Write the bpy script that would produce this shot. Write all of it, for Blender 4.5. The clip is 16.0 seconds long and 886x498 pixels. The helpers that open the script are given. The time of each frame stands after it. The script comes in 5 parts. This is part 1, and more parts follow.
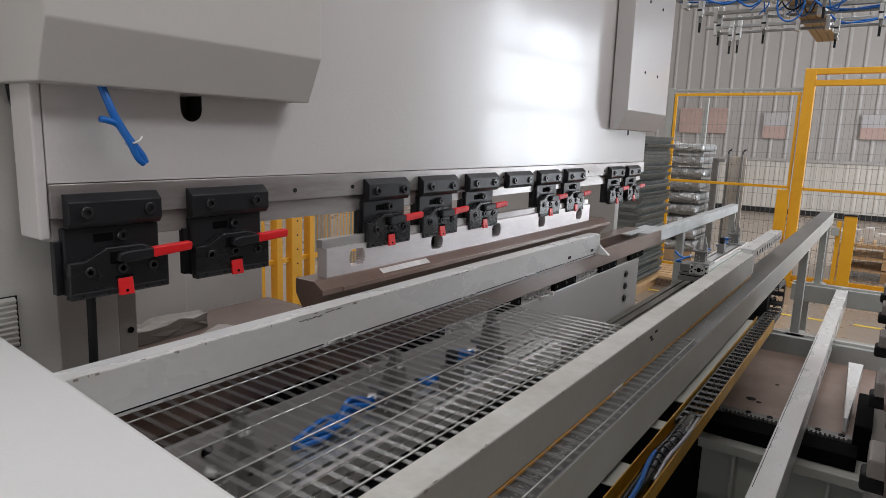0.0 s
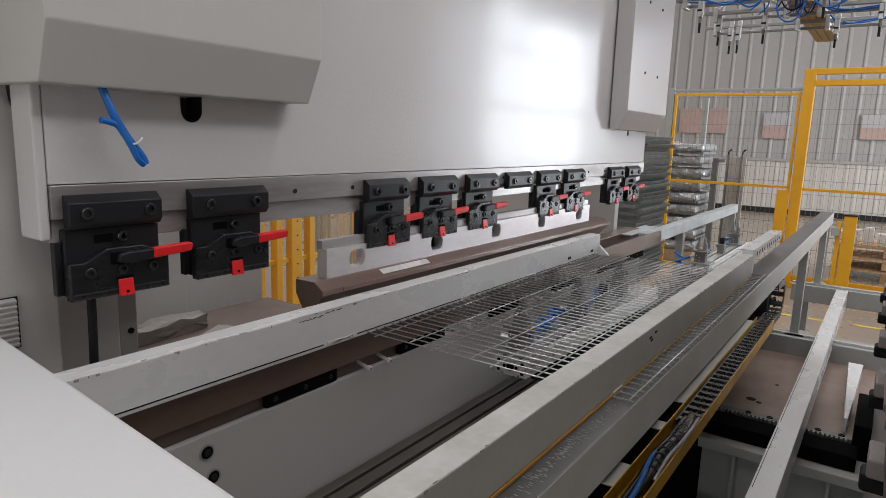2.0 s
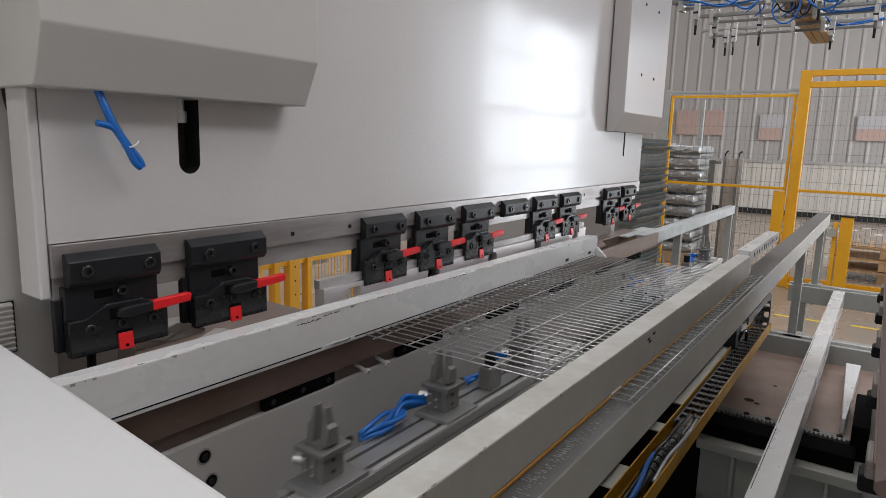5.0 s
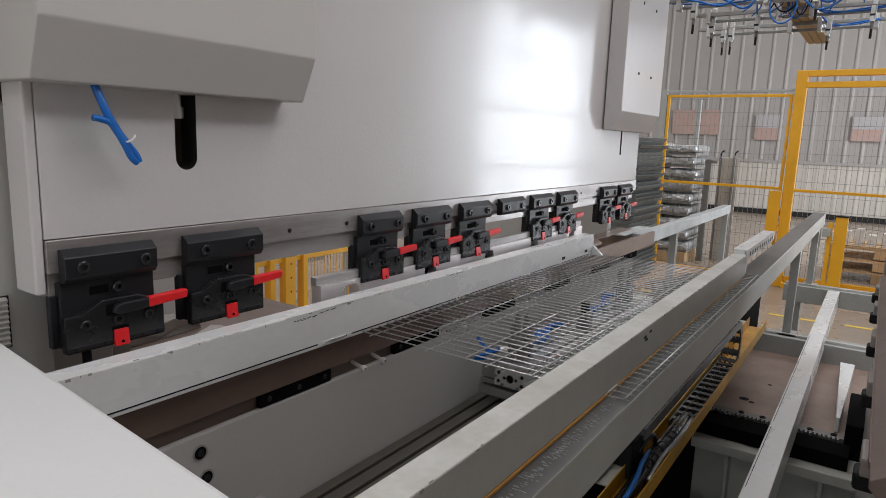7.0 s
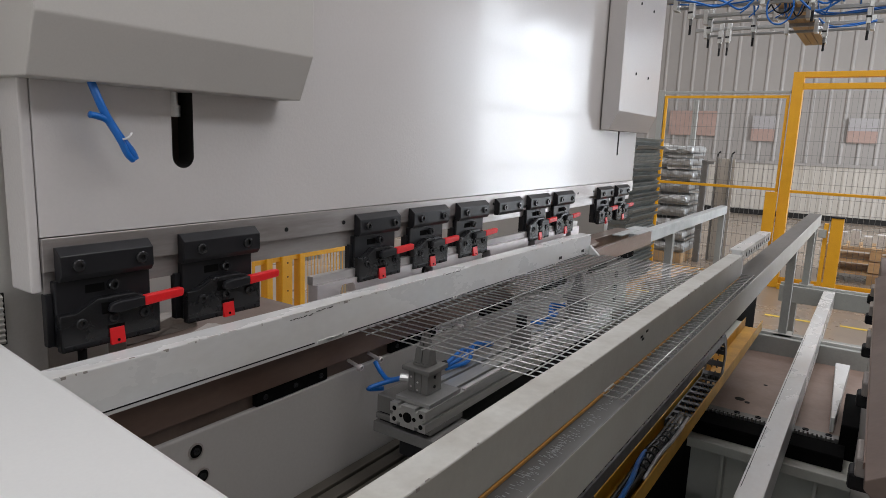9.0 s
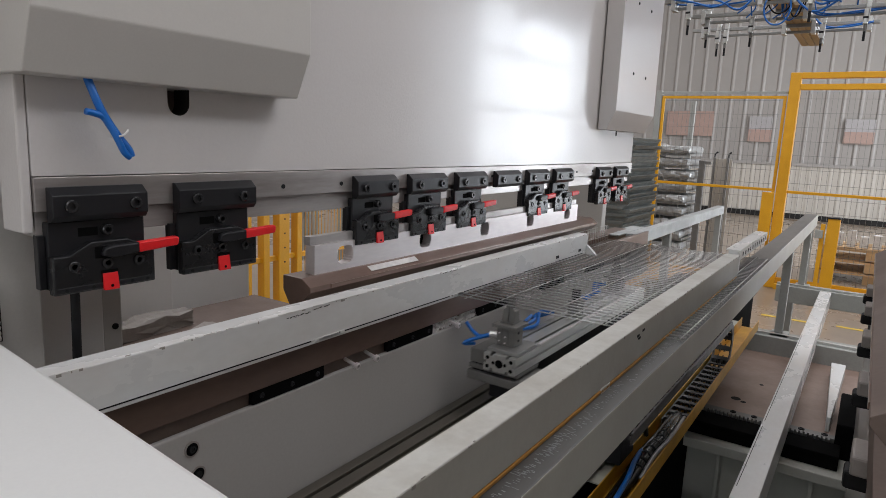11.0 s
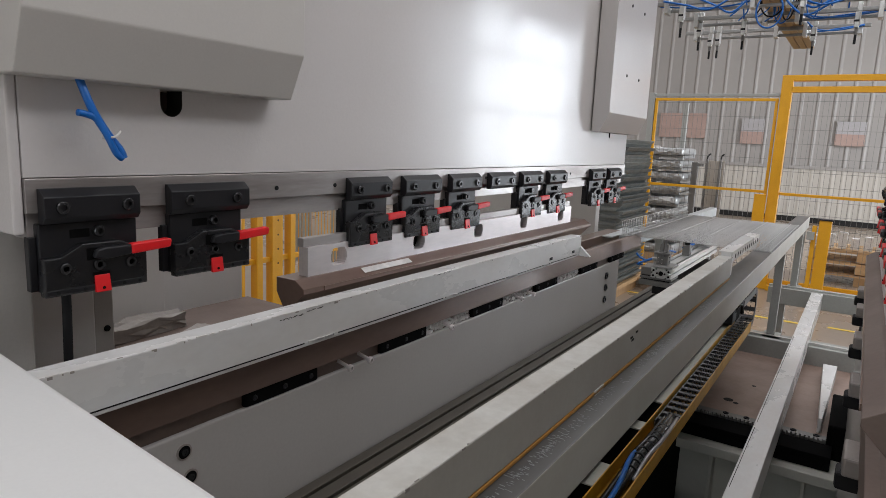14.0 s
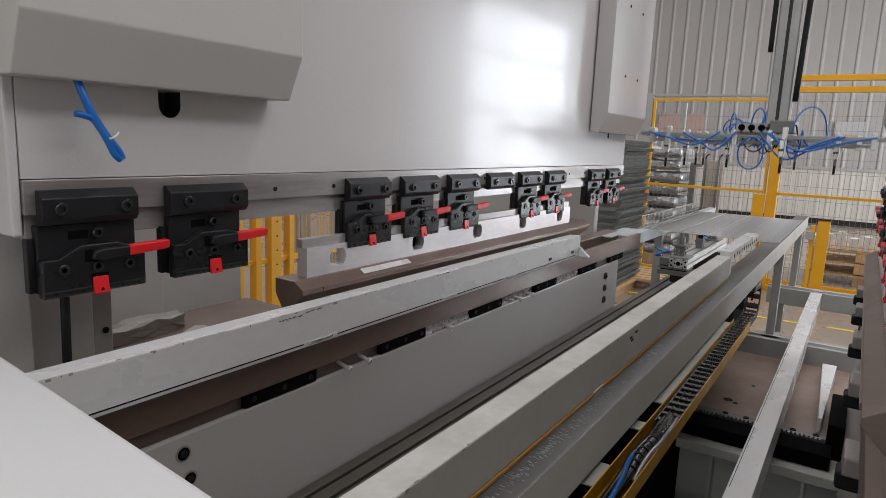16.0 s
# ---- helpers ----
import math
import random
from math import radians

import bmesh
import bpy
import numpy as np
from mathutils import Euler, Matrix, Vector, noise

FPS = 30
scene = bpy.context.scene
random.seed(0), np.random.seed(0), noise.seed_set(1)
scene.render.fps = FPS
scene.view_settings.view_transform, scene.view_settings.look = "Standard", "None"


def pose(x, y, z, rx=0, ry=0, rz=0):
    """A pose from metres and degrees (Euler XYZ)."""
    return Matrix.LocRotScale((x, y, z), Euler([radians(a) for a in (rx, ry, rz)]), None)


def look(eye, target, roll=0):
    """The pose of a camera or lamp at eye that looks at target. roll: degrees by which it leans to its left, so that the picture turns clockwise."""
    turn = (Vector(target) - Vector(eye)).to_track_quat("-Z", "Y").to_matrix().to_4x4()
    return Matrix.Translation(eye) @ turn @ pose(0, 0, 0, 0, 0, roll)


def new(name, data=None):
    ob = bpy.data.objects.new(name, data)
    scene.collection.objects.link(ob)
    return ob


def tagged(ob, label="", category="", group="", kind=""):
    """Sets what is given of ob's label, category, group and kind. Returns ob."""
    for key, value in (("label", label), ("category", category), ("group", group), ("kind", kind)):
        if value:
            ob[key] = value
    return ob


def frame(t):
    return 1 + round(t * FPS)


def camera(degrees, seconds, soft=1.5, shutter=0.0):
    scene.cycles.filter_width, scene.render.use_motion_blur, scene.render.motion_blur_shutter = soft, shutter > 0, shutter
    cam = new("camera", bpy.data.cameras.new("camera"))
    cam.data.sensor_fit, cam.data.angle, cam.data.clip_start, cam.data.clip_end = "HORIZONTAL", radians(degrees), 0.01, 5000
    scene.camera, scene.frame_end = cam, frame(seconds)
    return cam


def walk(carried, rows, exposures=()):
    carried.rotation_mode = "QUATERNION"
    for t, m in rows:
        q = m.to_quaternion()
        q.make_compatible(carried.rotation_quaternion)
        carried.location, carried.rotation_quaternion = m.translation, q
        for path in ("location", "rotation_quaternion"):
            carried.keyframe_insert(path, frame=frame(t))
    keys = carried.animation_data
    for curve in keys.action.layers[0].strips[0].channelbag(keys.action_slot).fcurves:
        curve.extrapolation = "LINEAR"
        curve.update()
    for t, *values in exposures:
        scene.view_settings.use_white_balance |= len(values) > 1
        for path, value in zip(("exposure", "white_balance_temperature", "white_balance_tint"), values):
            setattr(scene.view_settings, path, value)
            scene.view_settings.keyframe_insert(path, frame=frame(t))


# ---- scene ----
def aim(x, y, z, turn, tilt, lean):
    """A camera pose: turned left from +y, tilted up, leaning."""
    return pose(x, y, z, 90 + tilt, 0, turn) @ pose(0, 0, 0, 0, 0, lean)


# ---- camera and its way ----
PATH = [
    (0.0, aim(0.0029, -0.0006, 1.5043, 34.77, -9.93, 1.90)),
    (0.5, aim(0.0031, -0.0010, 1.5053, 34.76, -9.99, 1.90)),
    (1.0, aim(0.0032, -0.0007, 1.5040, 34.71, -9.91, 1.87)),
    (1.5, aim(0.0035, -0.0007, 1.5051, 34.72, -9.90, 1.86)),
    (2.0, aim(0.0034, -0.0013, 1.5054, 34.77, -9.92, 1.88)),
    (2.5, aim(0.0034, -0.0012, 1.5063, 34.78, -9.89, 1.86)),
    (3.0, aim(0.0027, 0.0007, 1.5052, 34.74, -9.79, 1.76)),
    (3.5, aim(0.0025, -0.0007, 1.5048, 34.68, -9.74, 1.78)),
    (4.0, aim(0.0029, -0.0006, 1.5048, 34.65, -9.70, 1.73)),
    (6.5, aim(0.0019, -0.0005, 1.5030, 34.30, -9.76, 1.84)),
    (7.0, aim(0.0003, -0.0009, 1.5027, 34.18, -9.84, 2.04)),
    (7.5, aim(0.0006, -0.0005, 1.5023, 34.12, -9.82, 2.05)),
    (8.0, aim(0.0014, -0.0002, 1.5021, 34.03, -9.81, 2.10)),
    (8.5, aim(0.0007, -0.0006, 1.5019, 33.98, -9.85, 2.20)),
    (9.0, aim(-0.0000, -0.0009, 1.5012, 33.89, -9.85, 2.30)),
    (11.5, aim(0.0008, -0.0005, 1.4993, 33.54, -9.88, 2.57)),
    (12.0, aim(-0.0004, -0.0003, 1.4998, 33.40, -9.87, 2.67)),
    (12.5, aim(-0.0002, 0.0009, 1.5012, 33.32, -9.86, 2.74)),
    (13.0, aim(-0.0007, 0.0006, 1.5009, 33.22, -9.83, 2.72)),
    (13.5, aim(0.0001, -0.0002, 1.5003, 33.16, -9.75, 2.65)),
    (14.0, aim(0.0001, -0.0001, 1.5003, 33.08, -9.74, 2.63)),
    (14.5, aim(-0.0001, 0.0007, 1.4998, 33.04, -9.71, 2.58)),
    (15.0, aim(-0.0000, 0.0000, 1.5000, 33.04, -9.69, 2.52)),
    (15.5, aim(-0.0002, 0.0002, 1.5004, 33.04, -9.71, 2.53)),
    (16.0, aim(-0.0005, 0.0008, 1.4993, 33.00, -9.65, 2.47)),]
cam = camera(69.42, 16.0, soft=0.6, shutter=0.5)
walk(cam, PATH)

# ---- world, daylight through the hall's openings, a back fill, exposure ----
scene.view_settings.exposure = 0.19
world = bpy.data.worlds.new("world")
scene.world = world
world.use_nodes = True
wn = world.node_tree.nodes
sky = wn.new("ShaderNodeTexSky")
sky.sky_type = "NISHITA"
sky.sun_disc = False
sky.sun_elevation, sky.sun_rotation = radians(40), radians(120)
wn["Background"].inputs["Strength"].default_value = 0.12
world.node_tree.links.new(sky.outputs[0], wn["Background"].inputs[0])


def window_light(name, place, target, wide, high, power, colour=(0.93, 0.97, 1.0)):
    lamp = bpy.data.lights.new(name, "AREA")
    lamp.shape, lamp.size, lamp.size_y, lamp.energy, lamp.color = "RECTANGLE", wide, high, power, colour
    ob = new(name, lamp)
    ob.matrix_world = look(place, target)
    return ob


# the glazed loading door in the side wall, a clerestory, an added back fill and three strips of rooflight
WARM = (1.0, 0.968, 0.985)
window_light("door_daylight", (4.27, 12.05, 2.05), (0.0, 12.05, 2.05), 4.2, 4.0, 570, (0.86, 0.92, 1.0))
window_light("clerestory_daylight", (4.25, 3.0, 5.8), (0.0, 3.0, 4.6), 8.0, 1.5, 170, (0.97, 0.98, 1.0))
# unseen fill, added behind the camera to brighten the shaded parts
window_light("back_fill", (-0.8, -7.95, 2.6), (-0.8, 0.0, 2.4), 6.0, 2.6, 100, (0.95, 0.97, 1.0))
for yy in (-4.0, 3.0, 10.5):
    window_light("rooflight_daylight", (-2.0, yy, 6.95), (-2.0, yy, 0), 11.5, 1.55, 292, WARM)

# ---- materials ----


def material(name, base, rough=0.5, metal=0.0, second=None, grain=60.0, blotch=4.0, amount=0.25, bump=0.05, coat=0.0, stretch=(1, 1, 1), spread=0.12, random_tint=0.0, gloss_spread=1.0):
    m = bpy.data.materials.new(name)
    m.use_nodes = True
    n, l = m.node_tree.nodes, m.node_tree.links
    b = n["Principled BSDF"]
    b.inputs["Metallic"].default_value = metal
    b.inputs["Coat Weight"].default_value = coat
    b.inputs["Coat Roughness"].default_value = 0.15
    co = n.new("ShaderNodeTexCoord")
    mp = n.new("ShaderNodeMapping")
    mp.inputs["Scale"].default_value = stretch
    l.new(co.outputs["Object"], mp.inputs[0])
    fine, big = n.new("ShaderNodeTexNoise"), n.new("ShaderNodeTexNoise")
    fine.inputs["Scale"].default_value, fine.inputs["Detail"].default_value = grain, 5
    big.inputs["Scale"].default_value, big.inputs["Detail"].default_value = blotch, 6
    big.inputs["Roughness"].default_value = 0.65
    l.new(mp.outputs[0], fine.inputs["Vector"])
    l.new(mp.outputs[0], big.inputs["Vector"])
    second = second or tuple(c * 0.72 for c in base)
    ramp = n.new("ShaderNodeValToRGB")
    ramp.color_ramp.elements[0].position, ramp.color_ramp.elements[1].position = 0.38, 0.72
    l.new(big.outputs[0], ramp.inputs[0])
    ramp.color_ramp.elements[0].color = (*base, 1)
    ramp.color_ramp.elements[1].color = tuple(base[i] * (1 - amount) + second[i] * amount for i in range(3)) + (1,)
    mix = n.new("ShaderNodeMix")
    mix.data_type, mix.blend_type = "RGBA", "MULTIPLY"
    mix.inputs[0].default_value = 1.0
    fr = n.new("ShaderNodeMapRange")
    fr.inputs["To Min"].default_value, fr.inputs["To Max"].default_value = 1 - spread, 1 + spread
    l.new(fine.outputs[0], fr.inputs[0])
    l.new(ramp.outputs[0], mix.inputs[6])
    l.new(fr.outputs[0], mix.inputs[7])
    out = mix.outputs[2]
    if random_tint:
        info, rr, mx = n.new("ShaderNodeObjectInfo"), n.new("ShaderNodeMapRange"), n.new("ShaderNodeMix")
        mx.data_type, mx.blend_type = "RGBA", "MULTIPLY"
        mx.inputs[0].default_value = 1.0
        rr.inputs["To Min"].default_value, rr.inputs["To Max"].default_value = 1 - random_tint, 1 + random_tint
        l.new(info.outputs["Random"], rr.inputs[0])
        l.new(out, mx.inputs[6])
        l.new(rr.outputs[0], mx.inputs[7])
        out = mx.outputs[2]
    l.new(out, b.inputs["Base Color"])
    rm = n.new("ShaderNodeMapRange")
    rm.inputs["To Min"].default_value, rm.inputs["To Max"].default_value = max(rough - 0.1 * gloss_spread, 0.03), min(rough + 0.12 * gloss_spread, 1)
    l.new(big.outputs[0], rm.inputs[0])
    l.new(rm.outputs[0], b.inputs["Roughness"])
    if bump:
        bp = n.new("ShaderNodeBump")
        bp.inputs["Strength"].default_value, bp.inputs["Distance"].default_value = bump, 0.002
        l.new(fine.outputs[0], bp.inputs["Height"])
        l.new(bp.outputs[0], b.inputs["Normal"])
    return m


RAM_PAINT = material("cream_machine_paint", (0.55, 0.528, 0.517), 0.23, coat=0.25, second=(0.50, 0.43, 0.36), grain=190, blotch=1.6, amount=0.14, bump=0.17, spread=0.03, gloss_spread=0.25)
RAM_PAINT.node_tree.nodes["Principled BSDF"].inputs["Coat Roughness"].default_value = 0.09
COVER_PAINT = material("grey_cover_paint", (0.50, 0.48, 0.45), 0.42, grain=300, blotch=3, amount=0.2, bump=0.04, spread=0.04)
FRAME_PAINT = material("grey_beige_frame_paint", (0.52, 0.505, 0.475), 0.5, grain=200, blotch=3, amount=0.35, bump=0.05, spread=0.06)
BED_PAINT = material("bed_plate_paint", (0.45, 0.435, 0.415), 0.24, second=(0.36, 0.33, 0.30), grain=150, blotch=1.6, amount=0.3, bump=0.05, spread=0.05, gloss_spread=0.35)
RAIL_PAINT = material("worn_pale_rail_paint", (0.72, 0.735, 0.735), 0.27, second=(0.50, 0.40, 0.30), grain=90, blotch=4.5, amount=0.30, stretch=(1, 0.45, 1), bump=0.06, spread=0.06, gloss_spread=0.35)
RAIL_SIDE = material("rail_side_grey", (0.45, 0.452, 0.405), 0.34, second=(0.35, 0.32, 0.28), grain=120, blotch=5, amount=0.5, bump=0.06, spread=0.07)
SLIDE = material("oiled_slideway_steel", (0.092, 0.082, 0.066), 0.45, 0.1, second=(0.045, 0.038, 0.03), grain=110, blotch=5, amount=0.6, bump=0.05, stretch=(1, 0.2, 1))
RAIL_METAL = material("dull_rolled_steel", (0.24, 0.24, 0.22), 0.36, 0.5, second=(0.15, 0.145, 0.13), grain=120, blotch=5, amount=0.5, bump=0.04, stretch=(1, 0.2, 1))
DARK_ZINC = material("dark_weathered_zinc", (0.20, 0.215, 0.21), 0.45, 0.5, second=(0.09, 0.10, 0.095), grain=40, blotch=7, amount=0.6, bump=0.04, random_tint=0.35)
DULL_ALU = material("dull_aluminium", (0.33, 0.33, 0.32), 0.42, 0.6, grain=160, blotch=8, amount=0.35, bump=0.03)
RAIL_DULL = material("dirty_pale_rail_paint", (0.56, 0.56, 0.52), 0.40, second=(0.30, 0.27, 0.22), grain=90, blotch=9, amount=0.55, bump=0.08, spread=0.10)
CHIP = material("chipped_primer", (0.32, 0.295, 0.27), 0.6, grain=90, blotch=30, amount=0.6)
PLASTER = material("white_filler", (0.80, 0.79, 0.78), 0.55, second=(0.30, 0.28, 0.27), grain=60, blotch=22, amount=0.8, bump=0.3)
STEEL = material("ground_steel", (0.52, 0.50, 0.49), 0.33, 0.6, second=(0.13, 0.10, 0.085), grain=140, blotch=8, amount=0.75, bump=0.05, stretch=(1, 0.15, 1))
BRIGHT = material("bright_ground_steel", (0.88, 0.85, 0.86), 0.43, 0.8, second=(0.42, 0.31, 0.26), grain=160, blotch=5, amount=0.4, bump=0.04, stretch=(1, 0.2, 1))
RUSTY = material("brown_tool_steel", (0.20, 0.132, 0.105), 0.30, 0.45, coat=0.5, second=(0.11, 0.072, 0.058), grain=120, blotch=5, amount=0.6, bump=0.07, stretch=(1, 0.3, 1))
BLACK_STEEL = material("blackened_steel", (0.013, 0.013, 0.015), 0.36, 0.0, grain=160, blotch=14, amount=0.3, bump=0.05)
SCREW = material("oiled_screw_heads", (0.035, 0.035, 0.037), 0.24, 0.4, grain=160, blotch=20, amount=0.3, bump=0.03)
BLACK = material("black_plastic", (0.009, 0.009, 0.010), 0.62, grain=150, blotch=10, bump=0.04)
# near-black for dark parts, and for shade painted into slots and grooves
DARK = material("matt_near_black", (0.02, 0.019, 0.018), 0.7, grain=60, blotch=6, bump=0.05)
RED = material("red_lever_plastic", (0.74, 0.012, 0.016), 0.38, grain=120, blotch=10, amount=0.3, bump=0.03)
BLUE = material("blue_hose", (0.004, 0.125, 0.46), 0.35, grain=80, blotch=20, amount=0.4, bump=0.02)
ALU = material("brushed_aluminium", (0.62, 0.62, 0.60), 0.36, 0.8, grain=200, blotch=8, amount=0.3, bump=0.03, stretch=(1, 0.1, 1))
CAST = material("cast_aluminium_grey", (0.20, 0.195, 0.185), 0.5, 0.4, grain=140, blotch=12, amount=0.4, bump=0.06)
WIRE = material("galvanised_wire", (0.55, 0.55, 0.54), 0.34, 0.85, grain=120, blotch=30, amount=0.3, bump=0.03)
ZINC = material("galvanised_sheet", (0.45, 0.47, 0.47), 0.42, 0.6, second=(0.28, 0.30, 0.30), grain=50, blotch=9, amount=0.5, bump=0.03)
YELLOW = material("yellow_guard_paint", (0.72, 0.36, 0.010), 0.42, second=(0.55, 0.25, 0.01), grain=120, blotch=6, amount=0.35, bump=0.04)
GREY_POST = material("grey_post_paint", (0.34, 0.35, 0.33), 0.45, grain=120, blotch=6, amount=0.3, bump=0.04)
SHEET = material("ivory_wall_sheet", (0.31, 0.29, 0.27), 0.5, grain=14, blotch=0.5, amount=0.2, bump=0.02, spread=0.03)
CONCRETE = material("sealed_concrete", (0.285, 0.225, 0.17), 0.27, second=(0.18, 0.155, 0.135), grain=30, blotch=0.9, amount=0.6, bump=0.05)
WOOD = material("pallet_wood", (0.50, 0.33, 0.17), 0.65, second=(0.33, 0.19, 0.09), grain=60, blotch=8, amount=0.6, bump=0.08, stretch=(1, 6, 1), random_tint=0.2)
TIMBER_RED = material("reddish_board", (0.38, 0.265, 0.225), 0.7, grain=50, blotch=5, amount=0.4)
CEILING = material("roof_sheet", (0.55, 0.55, 0.54), 0.6, grain=10, blotch=0.6, amount=0.2, bump=0.02)
TAPE = material("yellow_floor_tape", (0.70, 0.50, 0.06), 0.5, grain=60, blotch=5, amount=0.4)
ORANGE = material("amber_guide_strip", (0.48, 0.25, 0.06), 0.5, grain=90, blotch=10, amount=0.5)
SILVER = material("silver_hose_sleeve", (0.45, 0.45, 0.47), 0.3, 0.7, grain=90, blotch=40, amount=0.6, bump=0.2)
WHITE_LABEL = material("worn_white_label", (0.72, 0.70, 0.68), 0.5, second=(0.35, 0.33, 0.32), grain=90, blotch=30, amount=0.6)
BROWN_PLATE = material("rust_brown_plate", (0.30, 0.22, 0.18), 0.5, 0.1, second=(0.17, 0.11, 0.085), grain=60, blotch=4, amount=0.7, bump=0.06)

# for black parts, and for shade painted into bores, slots and gaps
VOID = material("deep_black", (0.004, 0.004, 0.004), 0.9, grain=60, blotch=6, bump=0.02)
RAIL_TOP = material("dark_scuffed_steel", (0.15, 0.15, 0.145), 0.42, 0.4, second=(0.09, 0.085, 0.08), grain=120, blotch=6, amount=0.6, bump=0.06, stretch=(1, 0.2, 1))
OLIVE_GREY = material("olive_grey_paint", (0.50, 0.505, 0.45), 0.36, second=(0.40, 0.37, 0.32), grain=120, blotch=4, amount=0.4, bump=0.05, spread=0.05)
TAUPE = material("taupe_block_paint", (0.27, 0.24, 0.22), 0.45, grain=120, blotch=8, amount=0.4, bump=0.05)
RUST_DARK = material("dark_brown_tool_steel", (0.16, 0.12, 0.10), 0.6, 0.0, second=(0.11, 0.075, 0.06), grain=120, blotch=5, amount=0.6, bump=0.07)
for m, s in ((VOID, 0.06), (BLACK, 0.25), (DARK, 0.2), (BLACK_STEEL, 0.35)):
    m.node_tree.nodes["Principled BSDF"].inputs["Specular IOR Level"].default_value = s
WHITE_SHEET = material("white_sheet_paint", (0.76, 0.75, 0.73), 0.4, grain=120, blotch=3, amount=0.15, bump=0.03, spread=0.03)
CREAM_WALL = material("cream_lower_cladding", (0.45, 0.415, 0.365), 0.55, grain=20, blotch=0.7, amount=0.25, bump=0.03, spread=0.04)
PALE_ZINC = material("bright_rolled_zinc", (0.36, 0.37, 0.37), 0.35, 0.4, second=(0.38, 0.38, 0.38), grain=30, blotch=9, amount=0.6, bump=0.15, random_tint=0.15)
AMBER = material("warm_amber", (0.42, 0.27, 0.11), 0.5, second=(0.30, 0.18, 0.07), grain=60, blotch=9, amount=0.5, bump=0.04, stretch=(1, 0.2, 1))
GUNMETAL = material("burnished_gunmetal", (0.010, 0.010, 0.0115), 0.26, 0.0, grain=160, blotch=14, amount=0.35, bump=0.04)
END_PAINT = material("matt_end_plate_paint", (0.68, 0.685, 0.672), 0.5, grain=260, blotch=1.2, amount=0.2, bump=0.03, spread=0.03)
TRAY_PAINT = material("dirty_yellow_tray_paint", (0.58, 0.30, 0.010), 0.45, second=(0.20, 0.12, 0.03), grain=90, blotch=7, amount=0.55, bump=0.05)
CHAIN = material("scuffed_chain_plastic", (0.045, 0.044, 0.046), 0.38, grain=150, blotch=12, amount=0.4, bump=0.04)
CABLE = material("glossy_black_cable", (0.006, 0.006, 0.007), 0.22, grain=90, blotch=20, amount=0.3, bump=0.08)
NOTICE = material("faded_notice_sheet", (0.36, 0.345, 0.345), 0.55, second=(0.32, 0.30, 0.29), grain=40, blotch=6, amount=0.5)

# ---- helpers for building ----
ORIGIN = {}
FLIP = [False]
MIRROR_X = -0.79


def thing(name, place, label, category, group="", kind=""):
    ob = new(name)
    ob.empty_display_size = 0.05
    if FLIP[0]:
        place = (MIRROR_X - place[0], place[1], place[2])
    ob.location = place
    ORIGIN[ob] = Vector(place)
    return tagged(ob, label, category, group, kind)


def mesh_of(name, bm, mat, shift, smooth=False):
    if FLIP[0]:
        bm.transform(Matrix(((-1, 0, 0, MIRROR_X), (0, 1, 0, 0), (0, 0, 1, 0), (0, 0, 0, 1))))
        bmesh.ops.reverse_faces(bm, faces=bm.faces)
    bmesh.ops.translate(bm, verts=bm.verts, vec=-shift)
    me = bpy.data.meshes.new(name)
    bm.to_mesh(me)
    bm.free()
    for p in me.polygons:
        p.use_smooth = smooth
    for m in mat if isinstance(mat, (list, tuple)) else (mat,):
        me.materials.append(m)
    return me


def part(name, bm, mat, parent, label="", smooth=False):
    """One mesh object under a thing or under a part; the bmesh is in world places."""
    ob = new(name, mesh_of(name, bm, mat, ORIGIN[parent], smooth))
    ob.parent = parent
    ORIGIN[ob] = ORIGIN[parent]
    return tagged(ob, label)


def solo(name, bm, mat, label, category="", group="", kind="", smooth=False):
    """A thing that is one mesh, with its origin at its base."""
    lo = [min(v.co[i] for v in bm.verts) for i in range(3)]
    hi = [max(v.co[i] for v in bm.verts) for i in range(3)]
    place = Vector(((lo[0] + hi[0]) / 2, (lo[1] + hi[1]) / 2, lo[2]))
    if FLIP[0]:
        place.x = MIRROR_X - place.x
    ob = new(name, mesh_of(name, bm, mat, place, smooth))
    ob.location = place
    ORIGIN[ob] = place
    return tagged(ob, label, category, group, kind)


def box(bm, x0, x1, y0, y1, z0, z1, bevel=0.0, m=None, mi=0):
    made = bmesh.ops.create_cube(bm, size=1)["verts"]
    bmesh.ops.scale(bm, verts=made, vec=(abs(x1 - x0), abs(y1 - y0), abs(z1 - z0)))
    bmesh.ops.translate(bm, verts=made, vec=((x0 + x1) / 2, (y0 + y1) / 2, (z0 + z1) / 2))
    if m is not None:
        bmesh.ops.transform(bm, matrix=m, verts=made)
    faces = {f for v in made for f in v.link_faces}
    for f in faces:
        f.material_index = mi
    if bevel:
        edges = list({e for v in made for e in v.link_edges})
        bmesh.ops.bevel(bm, geom=edges, offset=bevel, segments=2, profile=0.5, affect="EDGES", material=-1)
    return bm


def boxed(*a, **k):
    return box(bmesh.new(), *a, **k)


